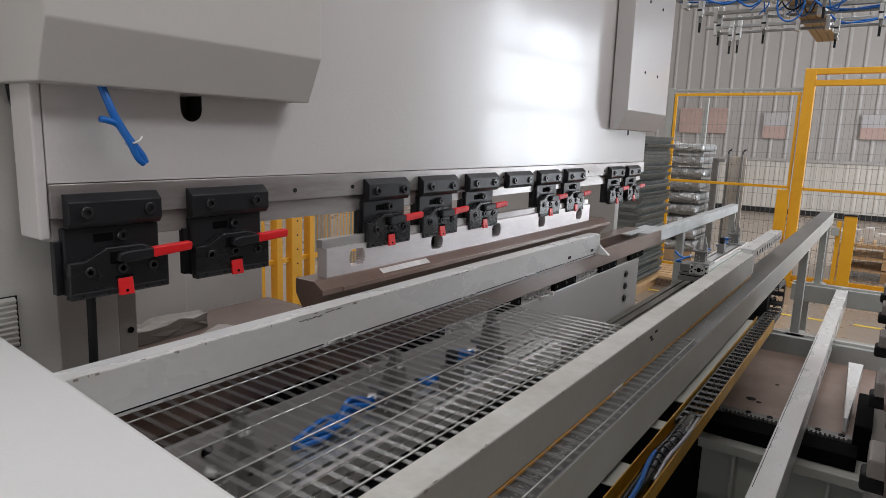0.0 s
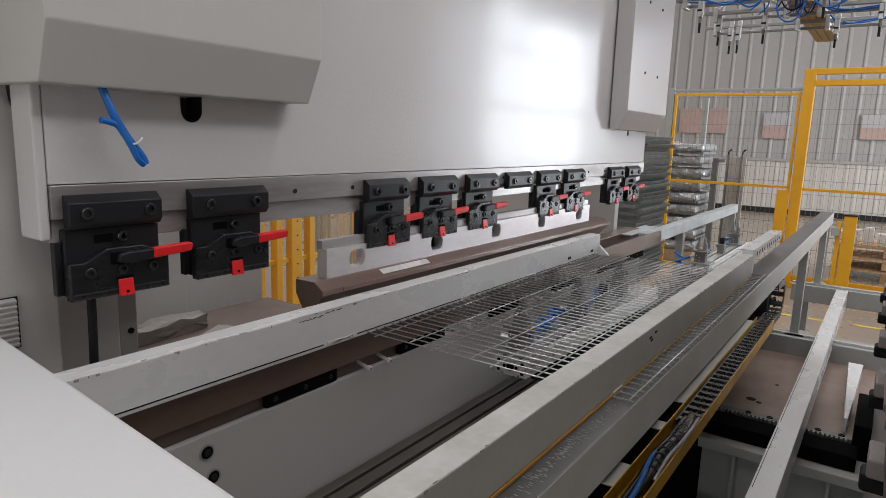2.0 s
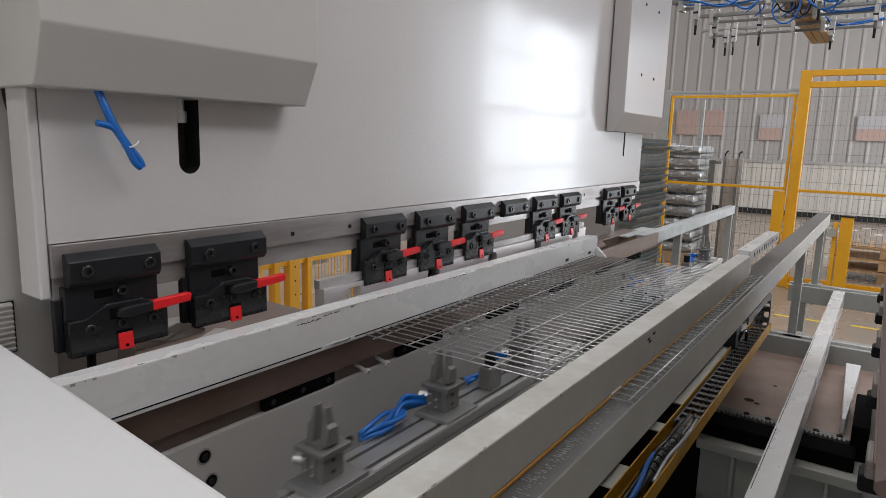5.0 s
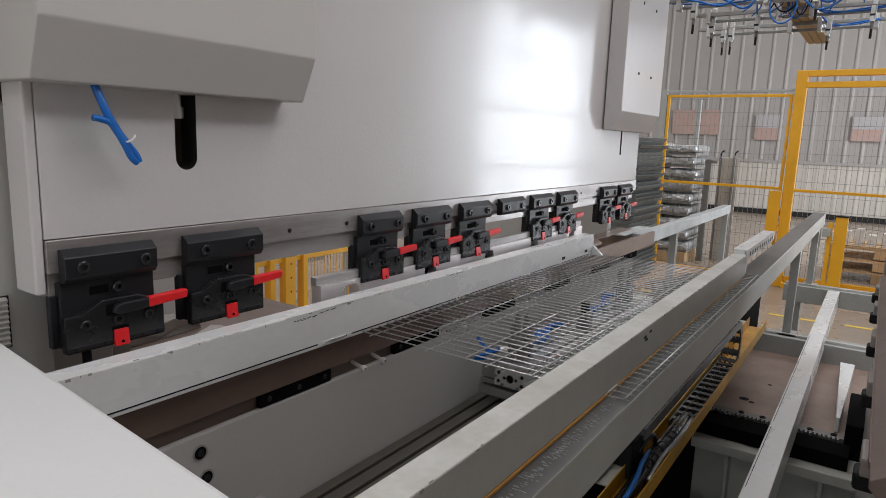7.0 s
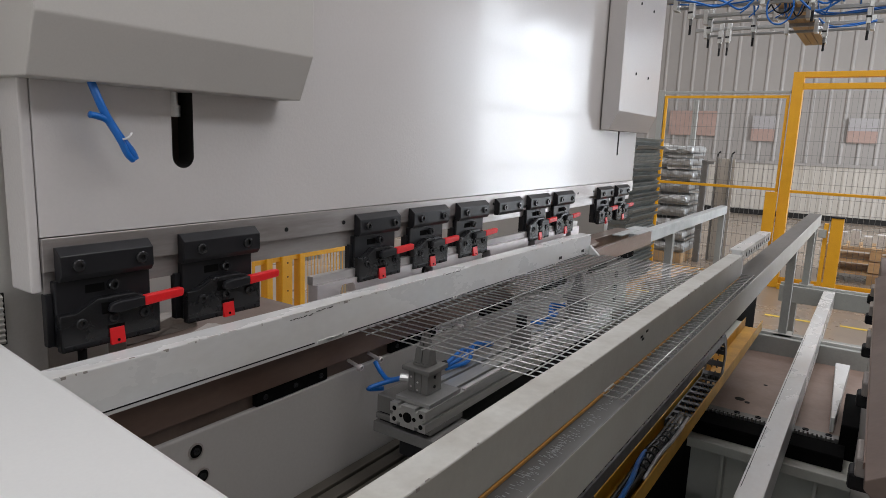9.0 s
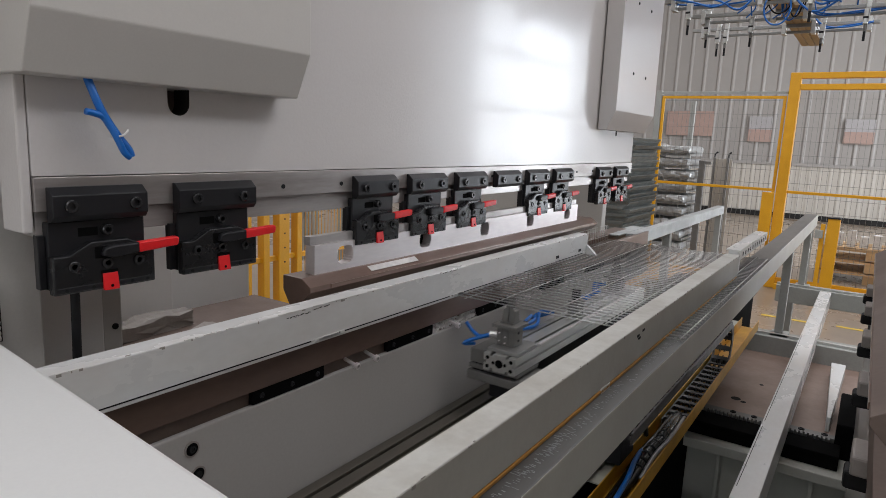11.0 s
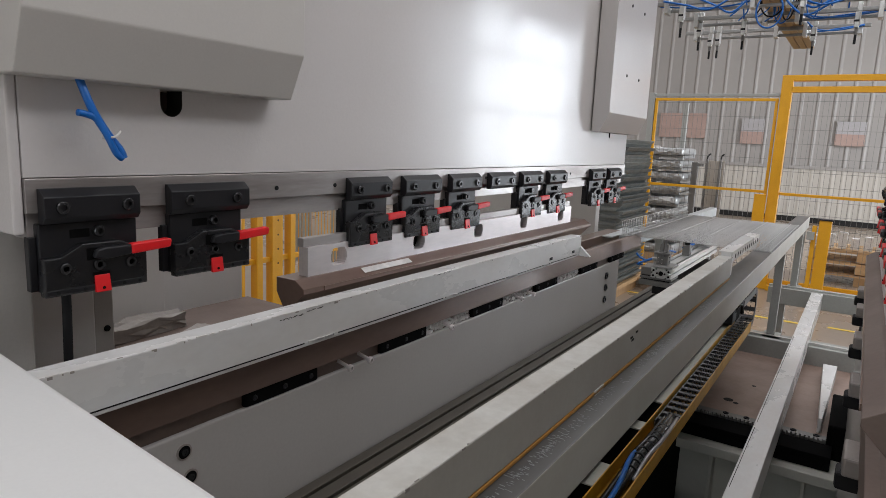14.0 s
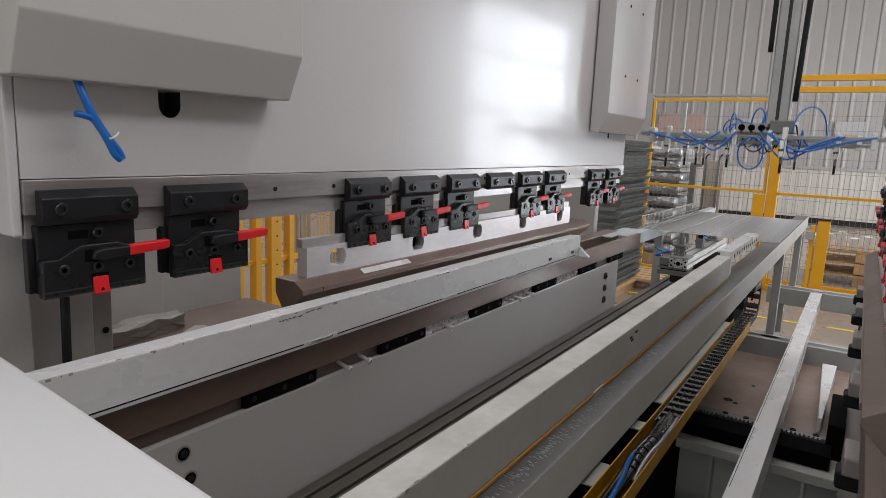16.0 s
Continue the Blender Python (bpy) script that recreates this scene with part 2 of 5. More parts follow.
def prism(bm, outline, axis, a, b, bevel=0.0):
    """Extrudes an outline (pairs in the two other axes, in x, y, z order) along an axis from a to b."""
    rest = [i for i in range(3) if i != axis]
    def at(p, w):
        co = [0, 0, 0]
        co[axis], co[rest[0]], co[rest[1]] = w, p[0], p[1]
        return bm.verts.new(co)
    one, two = [at(p, a) for p in outline], [at(p, b) for p in outline]
    fs = [bm.faces.new(one), bm.faces.new(two[::-1])]
    for i in range(len(outline)):
        j = (i + 1) % len(outline)
        fs.append(bm.faces.new((one[j], one[i], two[i], two[j])))
    bmesh.ops.recalc_face_normals(bm, faces=fs)
    if bevel:
        bmesh.ops.bevel(bm, geom=list({e for f in fs for e in f.edges}), offset=bevel, segments=2, profile=0.5, affect="EDGES")
    return bm


def rod(bm, p, q, r, sides=10, r2=None, caps=True):
    p, q = Vector(p), Vector(q)
    d = q - p
    made = bmesh.ops.create_cone(bm, cap_ends=caps, segments=sides, radius1=r, radius2=r if r2 is None else r2, depth=d.length)["verts"]
    bmesh.ops.transform(bm, verts=made, matrix=Matrix.Translation((p + q) / 2) @ d.to_track_quat("Z", "Y").to_matrix().to_4x4())
    return bm


def tube(bm, pts, r, sides=8):
    """A round hose through points, smoothed."""
    pts = [Vector(p) for p in pts]
    fine = []
    for i in range(len(pts) - 1):
        a, b, c, d = pts[max(i - 1, 0)], pts[i], pts[i + 1], pts[min(i + 2, len(pts) - 1)]
        for s in range(6):
            t = s / 6
            fine.append(0.5 * (2 * b + (c - a) * t + (2 * a - 5 * b + 4 * c - d) * t * t + (3 * b - a - 3 * c + d) * t ** 3))
    fine.append(pts[-1])
    rings = []
    for i, p in enumerate(fine):
        d = (fine[min(i + 1, len(fine) - 1)] - fine[max(i - 1, 0)]).normalized()
        u = d.cross(Vector((0.3, 0.2, 0.93))).normalized()
        v = d.cross(u)
        rings.append([bm.verts.new(p + r * (u * math.cos(2 * math.pi * k / sides) + v * math.sin(2 * math.pi * k / sides))) for k in range(sides)])
    for a, b in zip(rings, rings[1:]):
        for k in range(sides):
            bm.faces.new((a[k], a[(k + 1) % sides], b[(k + 1) % sides], b[k]))
    bm.faces.new(rings[0][::-1])
    bm.faces.new(rings[-1])
    return bm


def screw(bm, p, way, r=0.008, h=0.006):
    """A socket head: a low drum with a sunk hexagon."""
    p, way = Vector(p), Vector(way).normalized()
    turn = Matrix.Translation(p) @ way.to_track_quat("Z", "Y").to_matrix().to_4x4()
    ring = lambda rr, z, n=14: [bm.verts.new(turn @ Vector((rr * math.cos(2 * math.pi * k / n), rr * math.sin(2 * math.pi * k / n), z))) for k in range(n)]
    loops = [ring(r, 0), ring(r, h * 0.85), ring(r * 0.88, h), ring(r * 0.52, h), ring(r * 0.48, h * 0.25)]
    for a, b in zip(loops, loops[1:]):
        for k in range(14):
            bm.faces.new((a[k], a[(k + 1) % 14], b[(k + 1) % 14], b[k]))
    bm.faces.new(loops[-1])
    return bm

# ---- the hall ----
floor = solo("floor", boxed(-9, 4.2, -8, 17, -0.2, 0.0), CONCRETE, "brown-grey sealed concrete factory floor", "floor", kind="structure")


def corrugated(bm, x0, x1, y, z0, z1, pitch=0.33, rib=0.03, deep=0.02):
    """Ribbed wall sheeting in the plane y, ribs towards -y."""
    outline, x = [], x0
    while x < x1:
        outline += [(x, y), (x + pitch - 0.09, y), (x + pitch - 0.065, y - deep), (x + pitch - 0.065 + rib, y - deep)]
        x += pitch
    outline.append((x1, y))
    lows = [bm.verts.new((p[0], p[1], z0)) for p in outline]
    tops = [bm.verts.new((p[0], p[1], z1)) for p in outline]
    for i in range(len(lows) - 1):
        bm.faces.new((lows[i], lows[i + 1], tops[i + 1], tops[i]))
    return bm


bm = boxed(-9, 4.4, 16.76, 17.0, 0, 7)
corrugated(bm, -9, 4.2, 16.75, 0.0, 7.0)
wall_far = solo("wall_far", bm, SHEET, "ivory ribbed sheet-metal hall wall", "wall", kind="structure")
part("trim", boxed(-9, 4.2, 16.68, 16.712, 1.2, 1.27, 0.005), SHEET, wall_far, "ledge rail along the wall sheeting")
bm = boxed(-9, 4.2, 16.716, 16.722, 0.121, 1.199)
corrugated(bm, -9, 4.2, 16.714, 0.121, 1.199, 0.2, 0.025, 0.008)
part("lower_cladding", bm, CREAM_WALL, wall_far, "cream cladding below the ledge")
part("trim", boxed(-9, 4.2, 16.69, 16.715, 0.0, 0.12, 0.005), DARK, wall_far, "dark skirting")
solo("wall_left", boxed(-9.2, -9, -8, 17, 0, 7), SHEET, "ivory sheet-metal hall wall", "wall", kind="structure")
# unseen wall, left open where the added fill stands
back = bmesh.new()
for a in ((-9.2, -3.8, 0, 7), (2.2, 4.4, 0, 7), (-3.8, 2.2, 0, 1.3), (-3.8, 2.2, 3.9, 7)):
    box(back, a[0], a[1], -8.2, -8, a[2], a[3])
solo("wall_back", back, SHEET, "ivory sheet-metal hall wall with an opening for the back fill", "wall", kind="structure")
bm = bmesh.new()
for a in ((-8, -1, 0, 7), (-1, 7, 0, 5.0), (-1, 7, 6.6, 7), (7, 9.9, 0, 7), (14.2, 17, 0, 7), (9.9, 14.2, 4.1, 7)):
    box(bm, 4.2, 4.4, a[0], a[1], a[2], a[3])
wall_right = solo("wall_right", bm, SHEET, "ivory sheet-metal hall wall with daylight openings", "wall", kind="structure")
for y in (11.3, 12.75):
    part("door_bar", boxed(4.2, 4.25, y - 0.09, y + 0.09, 0.0, 4.1, 0.004), WHITE_SHEET, wall_right, "white mullion of the glazed door")
for z in (0.06, 1.0, 2.1, 3.15):
    part("door_bar", boxed(4.205, 4.245, 9.9, 14.2, z - 0.055, z + 0.055, 0.004), WHITE_SHEET, wall_right, "white transom of the glazed door")
bm = bmesh.new()
for a, b in ((-8.2, -4.8), (-3.2, 2.2), (3.8, 9.7), (11.3, 17.0)):
    box(bm, -9.2, 4.4, a, b, 7.0, 7.1)
for a, b in ((-4.8, -3.2), (2.2, 3.8), (9.7, 11.3)):
    box(bm, -9.2, -7.8, a, b, 7.0, 7.1)
    box(bm, 3.8, 4.4, a, b, 7.0, 7.1)
solo("ceiling", bm, CEILING, "pale roof sheeting with rooflight strips", "ceiling", kind="structure")

RAM_TOP = 2.9
# ---- press brakes, facing each other ----
CLAMP_Y = [0.3895 + 0.2003 * i for i in range(12) if i not in (2, 9)]


def clamp(ram, y, short=False, trim=0.0):
    """A quick tool clamp: bevelled top block, body, stepped front plate, lever with red grip, red tab."""
    xf = -0.884
    y += trim
    wide = 0.149 - trim
    top = prism(bmesh.new(), [(xf - 0.018, 1.366), (xf - 0.018, 1.4125), (xf - 0.013, 1.4125), (xf, 1.4015), (xf, 1.374), (xf - 0.006, 1.366)], 1, y, y + wide, 0.0012)
    block = part("clamp", top, BLACK_STEEL, ram, "black steel quick tool clamp")
    for yy in (0.031, 0.121):
        part("screw", screw(bmesh.new(), (xf - 0.001, y + yy - trim / 2, 1.3875), (1, 0, 0), 0.0088, 0.006), SCREW, block)
    if short:
        return
    y -= trim / 2
    body = bmesh.new()
    box(body, xf - 0.044, xf - 0.016, y + 0.006, y + 0.143, 1.272, 1.3655, 0.002)
    box(body, xf - 0.034, xf - 0.022, y - 0.004, y + 0.0055, 1.274, 1.348, 0.001)
    part("clamp_body", body, BLACK_STEEL, block)
    # flat black piece: the recess is only its shade in colour
    part("slot", boxed(xf - 0.0162, xf - 0.0154, y + 0.046, y + 0.073, 1.343, 1.355, 0.0003), VOID, block, "dark elongated slot")
    plate = prism(bmesh.new(), [(y + 0.004, 1.2675), (y + 0.149, 1.2675), (y + 0.149, 1.3155), (y + 0.127, 1.329), (y + 0.108, 1.3365), (y + 0.056, 1.3365), (y + 0.0255, 1.3205), (y + 0.004, 1.3205)], 0, xf - 0.0155, xf - 0.001, 0.0022)
    part("front_plate", plate, GUNMETAL, block, "dull black stepped front plate")
    part("chamfer", boxed(xf - 0.0145, xf - 0.0003, y + 0.006, y + 0.147, 1.2695, 1.2775, 0.0015), BLACK_STEEL, block)
    for yy, zz in ((0.031, 1.3045), (0.077, 1.3045), (0.1235, 1.303)):
        part("screw", screw(bmesh.new(), (xf - 0.002, y + yy, zz), (1, 0, 0), 0.0078, 0.004), SCREW, block)
    for yy in (0.02, 0.056, 0.112, 0.136):
        part("screw", rod(bmesh.new(), (xf - 0.001, y + yy, 1.2728), (xf + 0.0006, y + yy, 1.2728), 0.0024, 8), SCREW, block)
    part("screw", screw(bmesh.new(), (xf - 0.0162, y + 0.084, 1.3505), (1, 0, 0), 0.0082, 0.010), SCREW, block)
    # pocket drawn as a flat black piece, no real depth
    part("slot", boxed(xf - 0.0012, xf - 0.0004, y + 0.060, y + 0.080, 1.3125, 1.329, 0.0002), VOID, block, "dark lever pocket")
    bm = prism(bmesh.new(), [(y + 0.066, 1.3165), (y + 0.070, 1.3275), (y + 0.082, 1.330), (y + 0.121, 1.3305), (y + 0.121, 1.316), (y + 0.08, 1.3125)], 0, xf - 0.0003, xf + 0.0095, 0.0025)
    part("lever", bm, BLACK_STEEL, block)
    bm = prism(bmesh.new(), [(y + 0.119, 1.3155), (y + 0.119, 1.3312), (y + 0.180, 1.3335), (y + 0.184, 1.331), (y + 0.182, 1.3195)], 0, xf - 0.0005, xf + 0.011, 0.0025)
    part("grip", bm, RED, block, "red plastic lever grip")
    # tab recess likewise: its shade is a black piece on the plate
    part("slot", boxed(xf - 0.0012, xf - 0.0004, y + 0.067, y + 0.092, 1.289, 1.2945, 0.0002), VOID, block, "dark tab recess")
    bm = prism(bmesh.new(), [(xf - 0.0008, 1.290), (xf + 0.0008, 1.290), (xf + 0.0045, 1.266), (xf - 0.0008, 1.266)], 1, y + 0.069, y + 0.0905, 0.0006)
    part("release_tab", bm, RED, block, "red release tab")
    part("tab_hole", rod(bmesh.new(), (xf + 0.003, y + 0.08, 1.2715), (xf + 0.0046, y + 0.08, 1.2718), 0.0022, 8), VOID, block)


def make_ram(own):
    ram = thing("press_ram", (-0.95, 1.6, 1.35), "cream-painted press brake ram with black quick clamps and bending tool", "press ram", "press brake rams")
    # plate in three lengths, split through a slot near each end
    y0, y1, zb, zt = 0.392, 2.83, 1.427, RAM_TOP if own else 2.15

    def half(yc, r, low, high, side):
        arc = [(yc + side * r * math.sin(a), low + r - r * math.cos(a)) for a in [math.pi / 2 * k / 6 for k in range(7)]]
        return arc + [(yc + side * r, high), (yc, high)]

    one, two = (0.607, 0.0188, 1.515, 1.72), (2.603, 0.008, 1.534, 1.68)
    bm = bmesh.new()
    prism(bm, [(y0, zb), (one[0], zb)] + half(*one, -1) + [(one[0], zt), (y0, zt)], 0, -0.945, -0.905)
    prism(bm, half(*one, 1)[::-1] + [(one[0], zb), (two[0], zb)] + half(*two, -1) + [(two[0], zt), (one[0], zt)], 0, -0.945, -0.905)
    prism(bm, half(*two, 1)[::-1] + [(two[0], zb), (y1, zb), (y1, zt), (two[0], zt)], 0, -0.945, -0.905)
    bmesh.ops.remove_doubles(bm, verts=bm.verts, dist=0.0002)
    # slot walls go near-black: the shade inside the slots is put into colour
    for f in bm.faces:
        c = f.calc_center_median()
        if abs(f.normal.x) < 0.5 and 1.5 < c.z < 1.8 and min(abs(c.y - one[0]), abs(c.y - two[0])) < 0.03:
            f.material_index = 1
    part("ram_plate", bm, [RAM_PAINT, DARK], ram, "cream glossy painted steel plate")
    # dark pieces added behind both slots for the shade of the depth
    part("slot_shade", boxed(-1.0, -0.975, 0.5, 0.72, 1.45, 1.75), RUST_DARK, ram, "dark piece behind the slot, standing in for its shade")
    part("slot_shade", boxed(-1.0, -0.975, 2.5, 2.7, 1.45, 1.75), DARK, ram, "dark piece behind the slot, standing in for its shade")
    bm = rod(bmesh.new(), (-0.925, 0.603, 1.594), (-0.925, 0.603, 1.612), 0.0125, 14)
    rod(bm, (-0.925, 0.603, 1.612), (-0.925, 0.603, 1.64), 0.0095, 14)
    part("guide_bolt", bm, ALU, ram, "bright bolt in the slot")
    part("ram_strip", boxed(-0.945, -0.902, 0.392, 2.834, 1.38, 1.4255, 0.001), STEEL, ram, "bare grey steel strip along the lower edge")
    part("ram_strip", boxed(-0.945, -0.912, 0.395, 2.82, 1.345, 1.379, 0.001), STEEL, ram, "recessed dark steel strip")
    part("ram_cheek", boxed(-0.965, -0.9065, 0.378, 0.3915, 1.352, zt, 0.003), RAM_PAINT, ram, "cream painted end cheek of the ram")
    for i in range(14):
        yy = 0.66 + i * 0.155
        part("screw", rod(bmesh.new(), (-0.904, yy, 1.398), (-0.9005, yy, 1.398), 0.0042, 10), BLACK, ram)
    for i, y in enumerate(CLAMP_Y):
        clamp(ram, y + (0.005 if i > 4 else 0.0), short=(i == 5), trim={0: 0.016, 2: 0.012}.get(i, 0.0))
    # bending tool held by the clamps: a long blade with oval holes on a broad foot
    bm = bmesh.new()
    ovals = (0.963, 1.245, 1.528, 1.809, 2.098)
    za, zb2, hw, hh = 1.223, 1.282, 0.024, 0.012
    edge = 0.875
    for o in ovals + (None,):
        right = (o - hw) if o else 2.19
        box(bm, -0.905, -0.880, edge, right, za, zb2)
        if o:
            box(bm, -0.905, -0.880, o - hw, o + hw, za + 0.05, zb2)
            box(bm, -0.905, -0.880, o - hw, o + hw, za, za + 0.014)
            edge = o + hw
    for o in ovals:
        # rounded ends of the openings
        for s in (-1, 1):
            for k in range(4):
                a0, a1 = k * math.pi / 8, (k + 1) * math.pi / 8
                zc, hz = za + 0.032, 0.018
                for q in (-1, 1):
                    w = 0.012 * (1 - math.cos((a0 + a1) / 2))
                    lo, hi = zc + q * hz * math.sin(a0), zc + q * hz * math.sin(a1)
                    box(bm, -0.905, -0.8805, o + s * (hw - w), o + s * hw, min(lo, hi), max(lo, hi))
    # black piece added behind the blade so its openings look shaded
    part("hole_shade", boxed(-0.926, -0.9152, 1.16, 2.205, 1.222, 1.279), VOID, ram, "black piece added for the shade in the openings")
    bm.transform(Matrix.Translation((0, 0, 1.5)) @ Matrix.Scale(1.0102, 4) @ Matrix.Translation((0, 0, -1.5)))
    part("tool_blade", bm, BRIGHT, ram, "bright ground steel blade with oval openings")
    part("tool_blade", boxed(-0.911, -0.895, 0.877, 2.21, 1.2805, 1.298, 0.001), STEEL, ram, "upper tang of the blade")
    bm = prism(bmesh.new(), [(-0.935, 1.222), (-0.884, 1.222), (-0.8605, 1.207), (-0.8605, 1.197), (-0.903, 1.153), (-0.910, 1.153), (-0.935, 1.193)], 1, 0.845, 2.345, 0.001)
    part("tool_foot", bm, RUSTY if own else RUST_DARK, ram, "brown oiled steel foot of the tool")
    part("tool_edge", boxed(-0.861, -0.8585, 0.90, 2.347, 1.1975, 1.2065, 0.0006), RUSTY, ram, "worn front edge")
    bm = prism(bmesh.new(), [(-0.8785, 1.2195), (-0.866, 1.2117), (-0.866, 1.2125), (-0.8785, 1.2203)], 1, 1.03, 1.2)
    if not own:
        bm.free()
    else:
        part("sticker", bm, WHITE_LABEL, ram, "worn white sticker with unreadable print")
    if own:
        part("hose", tube(bmesh.new(), [(-0.905, 0.437, 1.275), (-0.905, 0.437, 1.24), (-0.906, 0.436, 1.165)], 0.0062, 10), BLACK, ram, "black hose hanging from the clamp", smooth=True)
        part("hose_end", rod(bmesh.new(), (-0.906, 0.436, 1.166), (-0.906, 0.436, 1.15), 0.003), BLACK, ram)
    return ram


def make_press(own):
    press = thing("press_brake", (-1.2, 1.6, 0.0), "grey-beige press brake frame with covers, bed and bending table", "press brake", "press brakes")
    # side frames with the throat behind the ram
    if own:
        part("side_frame", boxed(-1.5, -0.99, -0.5, 0.432, 0.0, 2.9, 0.004), FRAME_PAINT, press, "grey-beige side cabinet")
        vent = part("vent", boxed(-0.9885, -0.986, 0.20, 0.376, 1.19, 1.265, 0.001), DARK, press, "louvred vent")
        for k in range(9):
            bm = boxed(-0.004, 0.004, 0.202, 0.372, -0.0025, 0.0025, 0, Matrix.Translation((-0.984, 0, 1.197 + k * 0.0078)) @ Matrix.Rotation(0.5, 4, "Y"))
            part("slat", bm, FRAME_PAINT, vent)
        part("cable", tube(bmesh.new(), [(-0.98, 0.385, 1.60), (-0.982, 0.389, 1.545), (-0.985, 0.40, 1.51), (-0.99, 0.415, 1.49)], 0.007), BLACK, press, "black cable behind the cover", smooth=True)
    part("side_frame", boxed(-2.2, -1.02, 2.84, 2.89, 0.0, 2.9, 0.004), FRAME_PAINT, press)
    part("bed_plate", boxed(-0.91, -0.853, -0.05, 2.68, 0.0, 1.0735, 0.003), RUST_DARK, press, "bare brown bed behind the panel")
    part("bed_panel", boxed(-0.852, -0.84, -0.05, 2.68, 0.0, 1.027, 0.003), BED_PAINT, press, "grey painted panel before the bed")
    for a, b, c in ((-1.0, -0.938, 1.074), (-0.852, -0.835, 1.0555)):
        part("bending_table", boxed(a, b, -0.05, 2.96, c, 1.115, 0.0015), RUSTY if own else RUST_DARK, press, "brown oiled steel bending table")
    if own:
        # fixed covers in front of the ram
        z0, z1, y0, y1 = 1.555, 1.627, 0.364, 0.802
        bm = prism(bmesh.new(), [(-1.3, z0), (-0.85, z0), (-0.819, z1), (-0.819, 2.9), (-1.3, 2.9)], 1, y0, y1, 0.002)
        part("cover", bm, COVER_PAINT, press, "grey folded sheet cover over the cylinder")
        bm = prism(bmesh.new(), [(-0.9, z0), (-0.868, z0), (-0.835, z1), (-0.835, 2.9), (-0.9, 2.9)], 1, 2.378, 2.86, 0.002)
        part("cover", bm, RAM_PAINT, press, "pale glossy sheet box beside the ram")
        for y, z in ((2.536, 2.036), (2.694, 2.034), (2.54, 1.776), (2.696, 1.774)):
            part("screw", screw(bmesh.new(), (-0.835, y, z), (1, 0, 0), 0.006, 0.002), BLACK, press)
    else:
        bm = prism(bmesh.new(), [(-1.3, 1.555), (-0.85, 1.555), (-0.819, 1.627), (-0.819, 2.15), (-1.3, 2.15)], 1, 2.3, 2.86, 0.002)
        part("cover", bm, COVER_PAINT, press, "grey folded sheet cover over the cylinder")
    # black wedge boxes, filler and studs in the recess under the table edge
    for y in (0.69, 1.06, 1.45, 1.845, 2.235, 2.56):
        bm = boxed(-0.8525, -0.8395, y, y + 0.175, 1.0275, 1.0553, 0.004) if own else boxed(-0.845, -0.815, y + 0.03, y + 0.115, 1.025, 1.0555, 0.004)
        part("wedge_box", bm, VOID if own else TAUPE, press, "black plastic wedge box under the table edge" if own else "taupe wedge block under the table edge")
        if own:
            for d in (0.02, 0.09, 0.155):
                part("screw", screw(bmesh.new(), (-0.8395, y + d, 1.0415), (1, 0, 0), 0.005, 0.002), BLACK_STEEL, press)
        else:
            part("knob", boxed(-0.845, -0.808, y + 0.045, y + 0.09, 0.995, 1.0245, 0.006), BLACK, press, "black plastic knob")
    bm = bmesh.new()
    r = random.Random(8)
    for k in range(420):
        y, z = r.choice((1.25, 1.29, 1.33, 1.38, 1.42, 1.63, 1.67, 1.71, 1.75, 1.80, 2.04, 2.09, 2.14, 2.19)) + 0.02 * r.gauss(0, 1), r.uniform(1.028, 1.055)
        turn = Matrix.Translation((-0.8515, y, z)) @ Matrix.Rotation(r.uniform(-0.9, 0.9), 4, "X") @ Matrix.Rotation(r.uniform(-0.5, 0.5), 4, "Z")
        box(bm, -0.002, 0.002 + 0.003 * r.random(), -0.006 * r.random() - 0.002, 0.006 * r.random() + 0.002, -0.003, 0.003 + 0.002 * r.random(), 0, turn)
    tagged(part("filler", bm, PLASTER, press, "rough white filler in the recess"), kind="stuff")
    for y in (0.936, 0.998, 1.315, 1.707, 1.789) if own else ():
        bm = rod(bmesh.new(), (-0.853, y, 1.044), (-0.822, y, 1.037), 0.004, 8)
        screw(bm, (-0.823, y, 1.0372), (1, 0, -0.2), 0.007, 0.008)
        part("stud", bm, BRIGHT, press, "bright steel stud")
    for y, z in ((0.5695, 0.9965), (0.580, 0.9498)) if own else ():
        part("bore", rod(bmesh.new(), (-0.8405, y, z), (-0.8385, y, z), 0.0135, 18), TAUPE, press, "dull ring round the bore")
        # a flat black disc gives the shade inside the bore
        part("bore", rod(bmesh.new(), (-0.8384, y, z), (-0.8379, y, z), 0.0105, 18), VOID, press, "black bore in the panel")
        part("bolt", screw(bmesh.new(), (-0.8379, y, z), (1, 0, 0), 0.006, 0.002), SCREW, press)
    for z in (0.98, 0.93, 0.88):
        part("screw", screw(bmesh.new(), (-0.839, 2.52, z), (1, 0, 0), 0.014, 0.006), BLACK_STEEL, press)
    return press


press_one = make_press(True)
ram_one = make_ram(True)
FLIP[0] = True
press_two = make_press(False)
ram_two = make_ram(False)
ORIGIN[ram_two].x -= 0.04
FLIP[0] = False
tagged(press_two, "grey press brake standing opposite, its brown table close to the passage")

# slideway in front of the bed
slide = thing("slideway", (-0.6, 1.6, 0.0), "dark steel slideway before the bed with narrow slots", "slideway")
for a, b in ((-0.8325, -0.808), (-0.799, -0.770), (-0.761, -0.43)):
    part("slide_strip", boxed(a, b, -0.05, 3.6, 0.78, 0.825, 0.0015), SLIDE, slide)
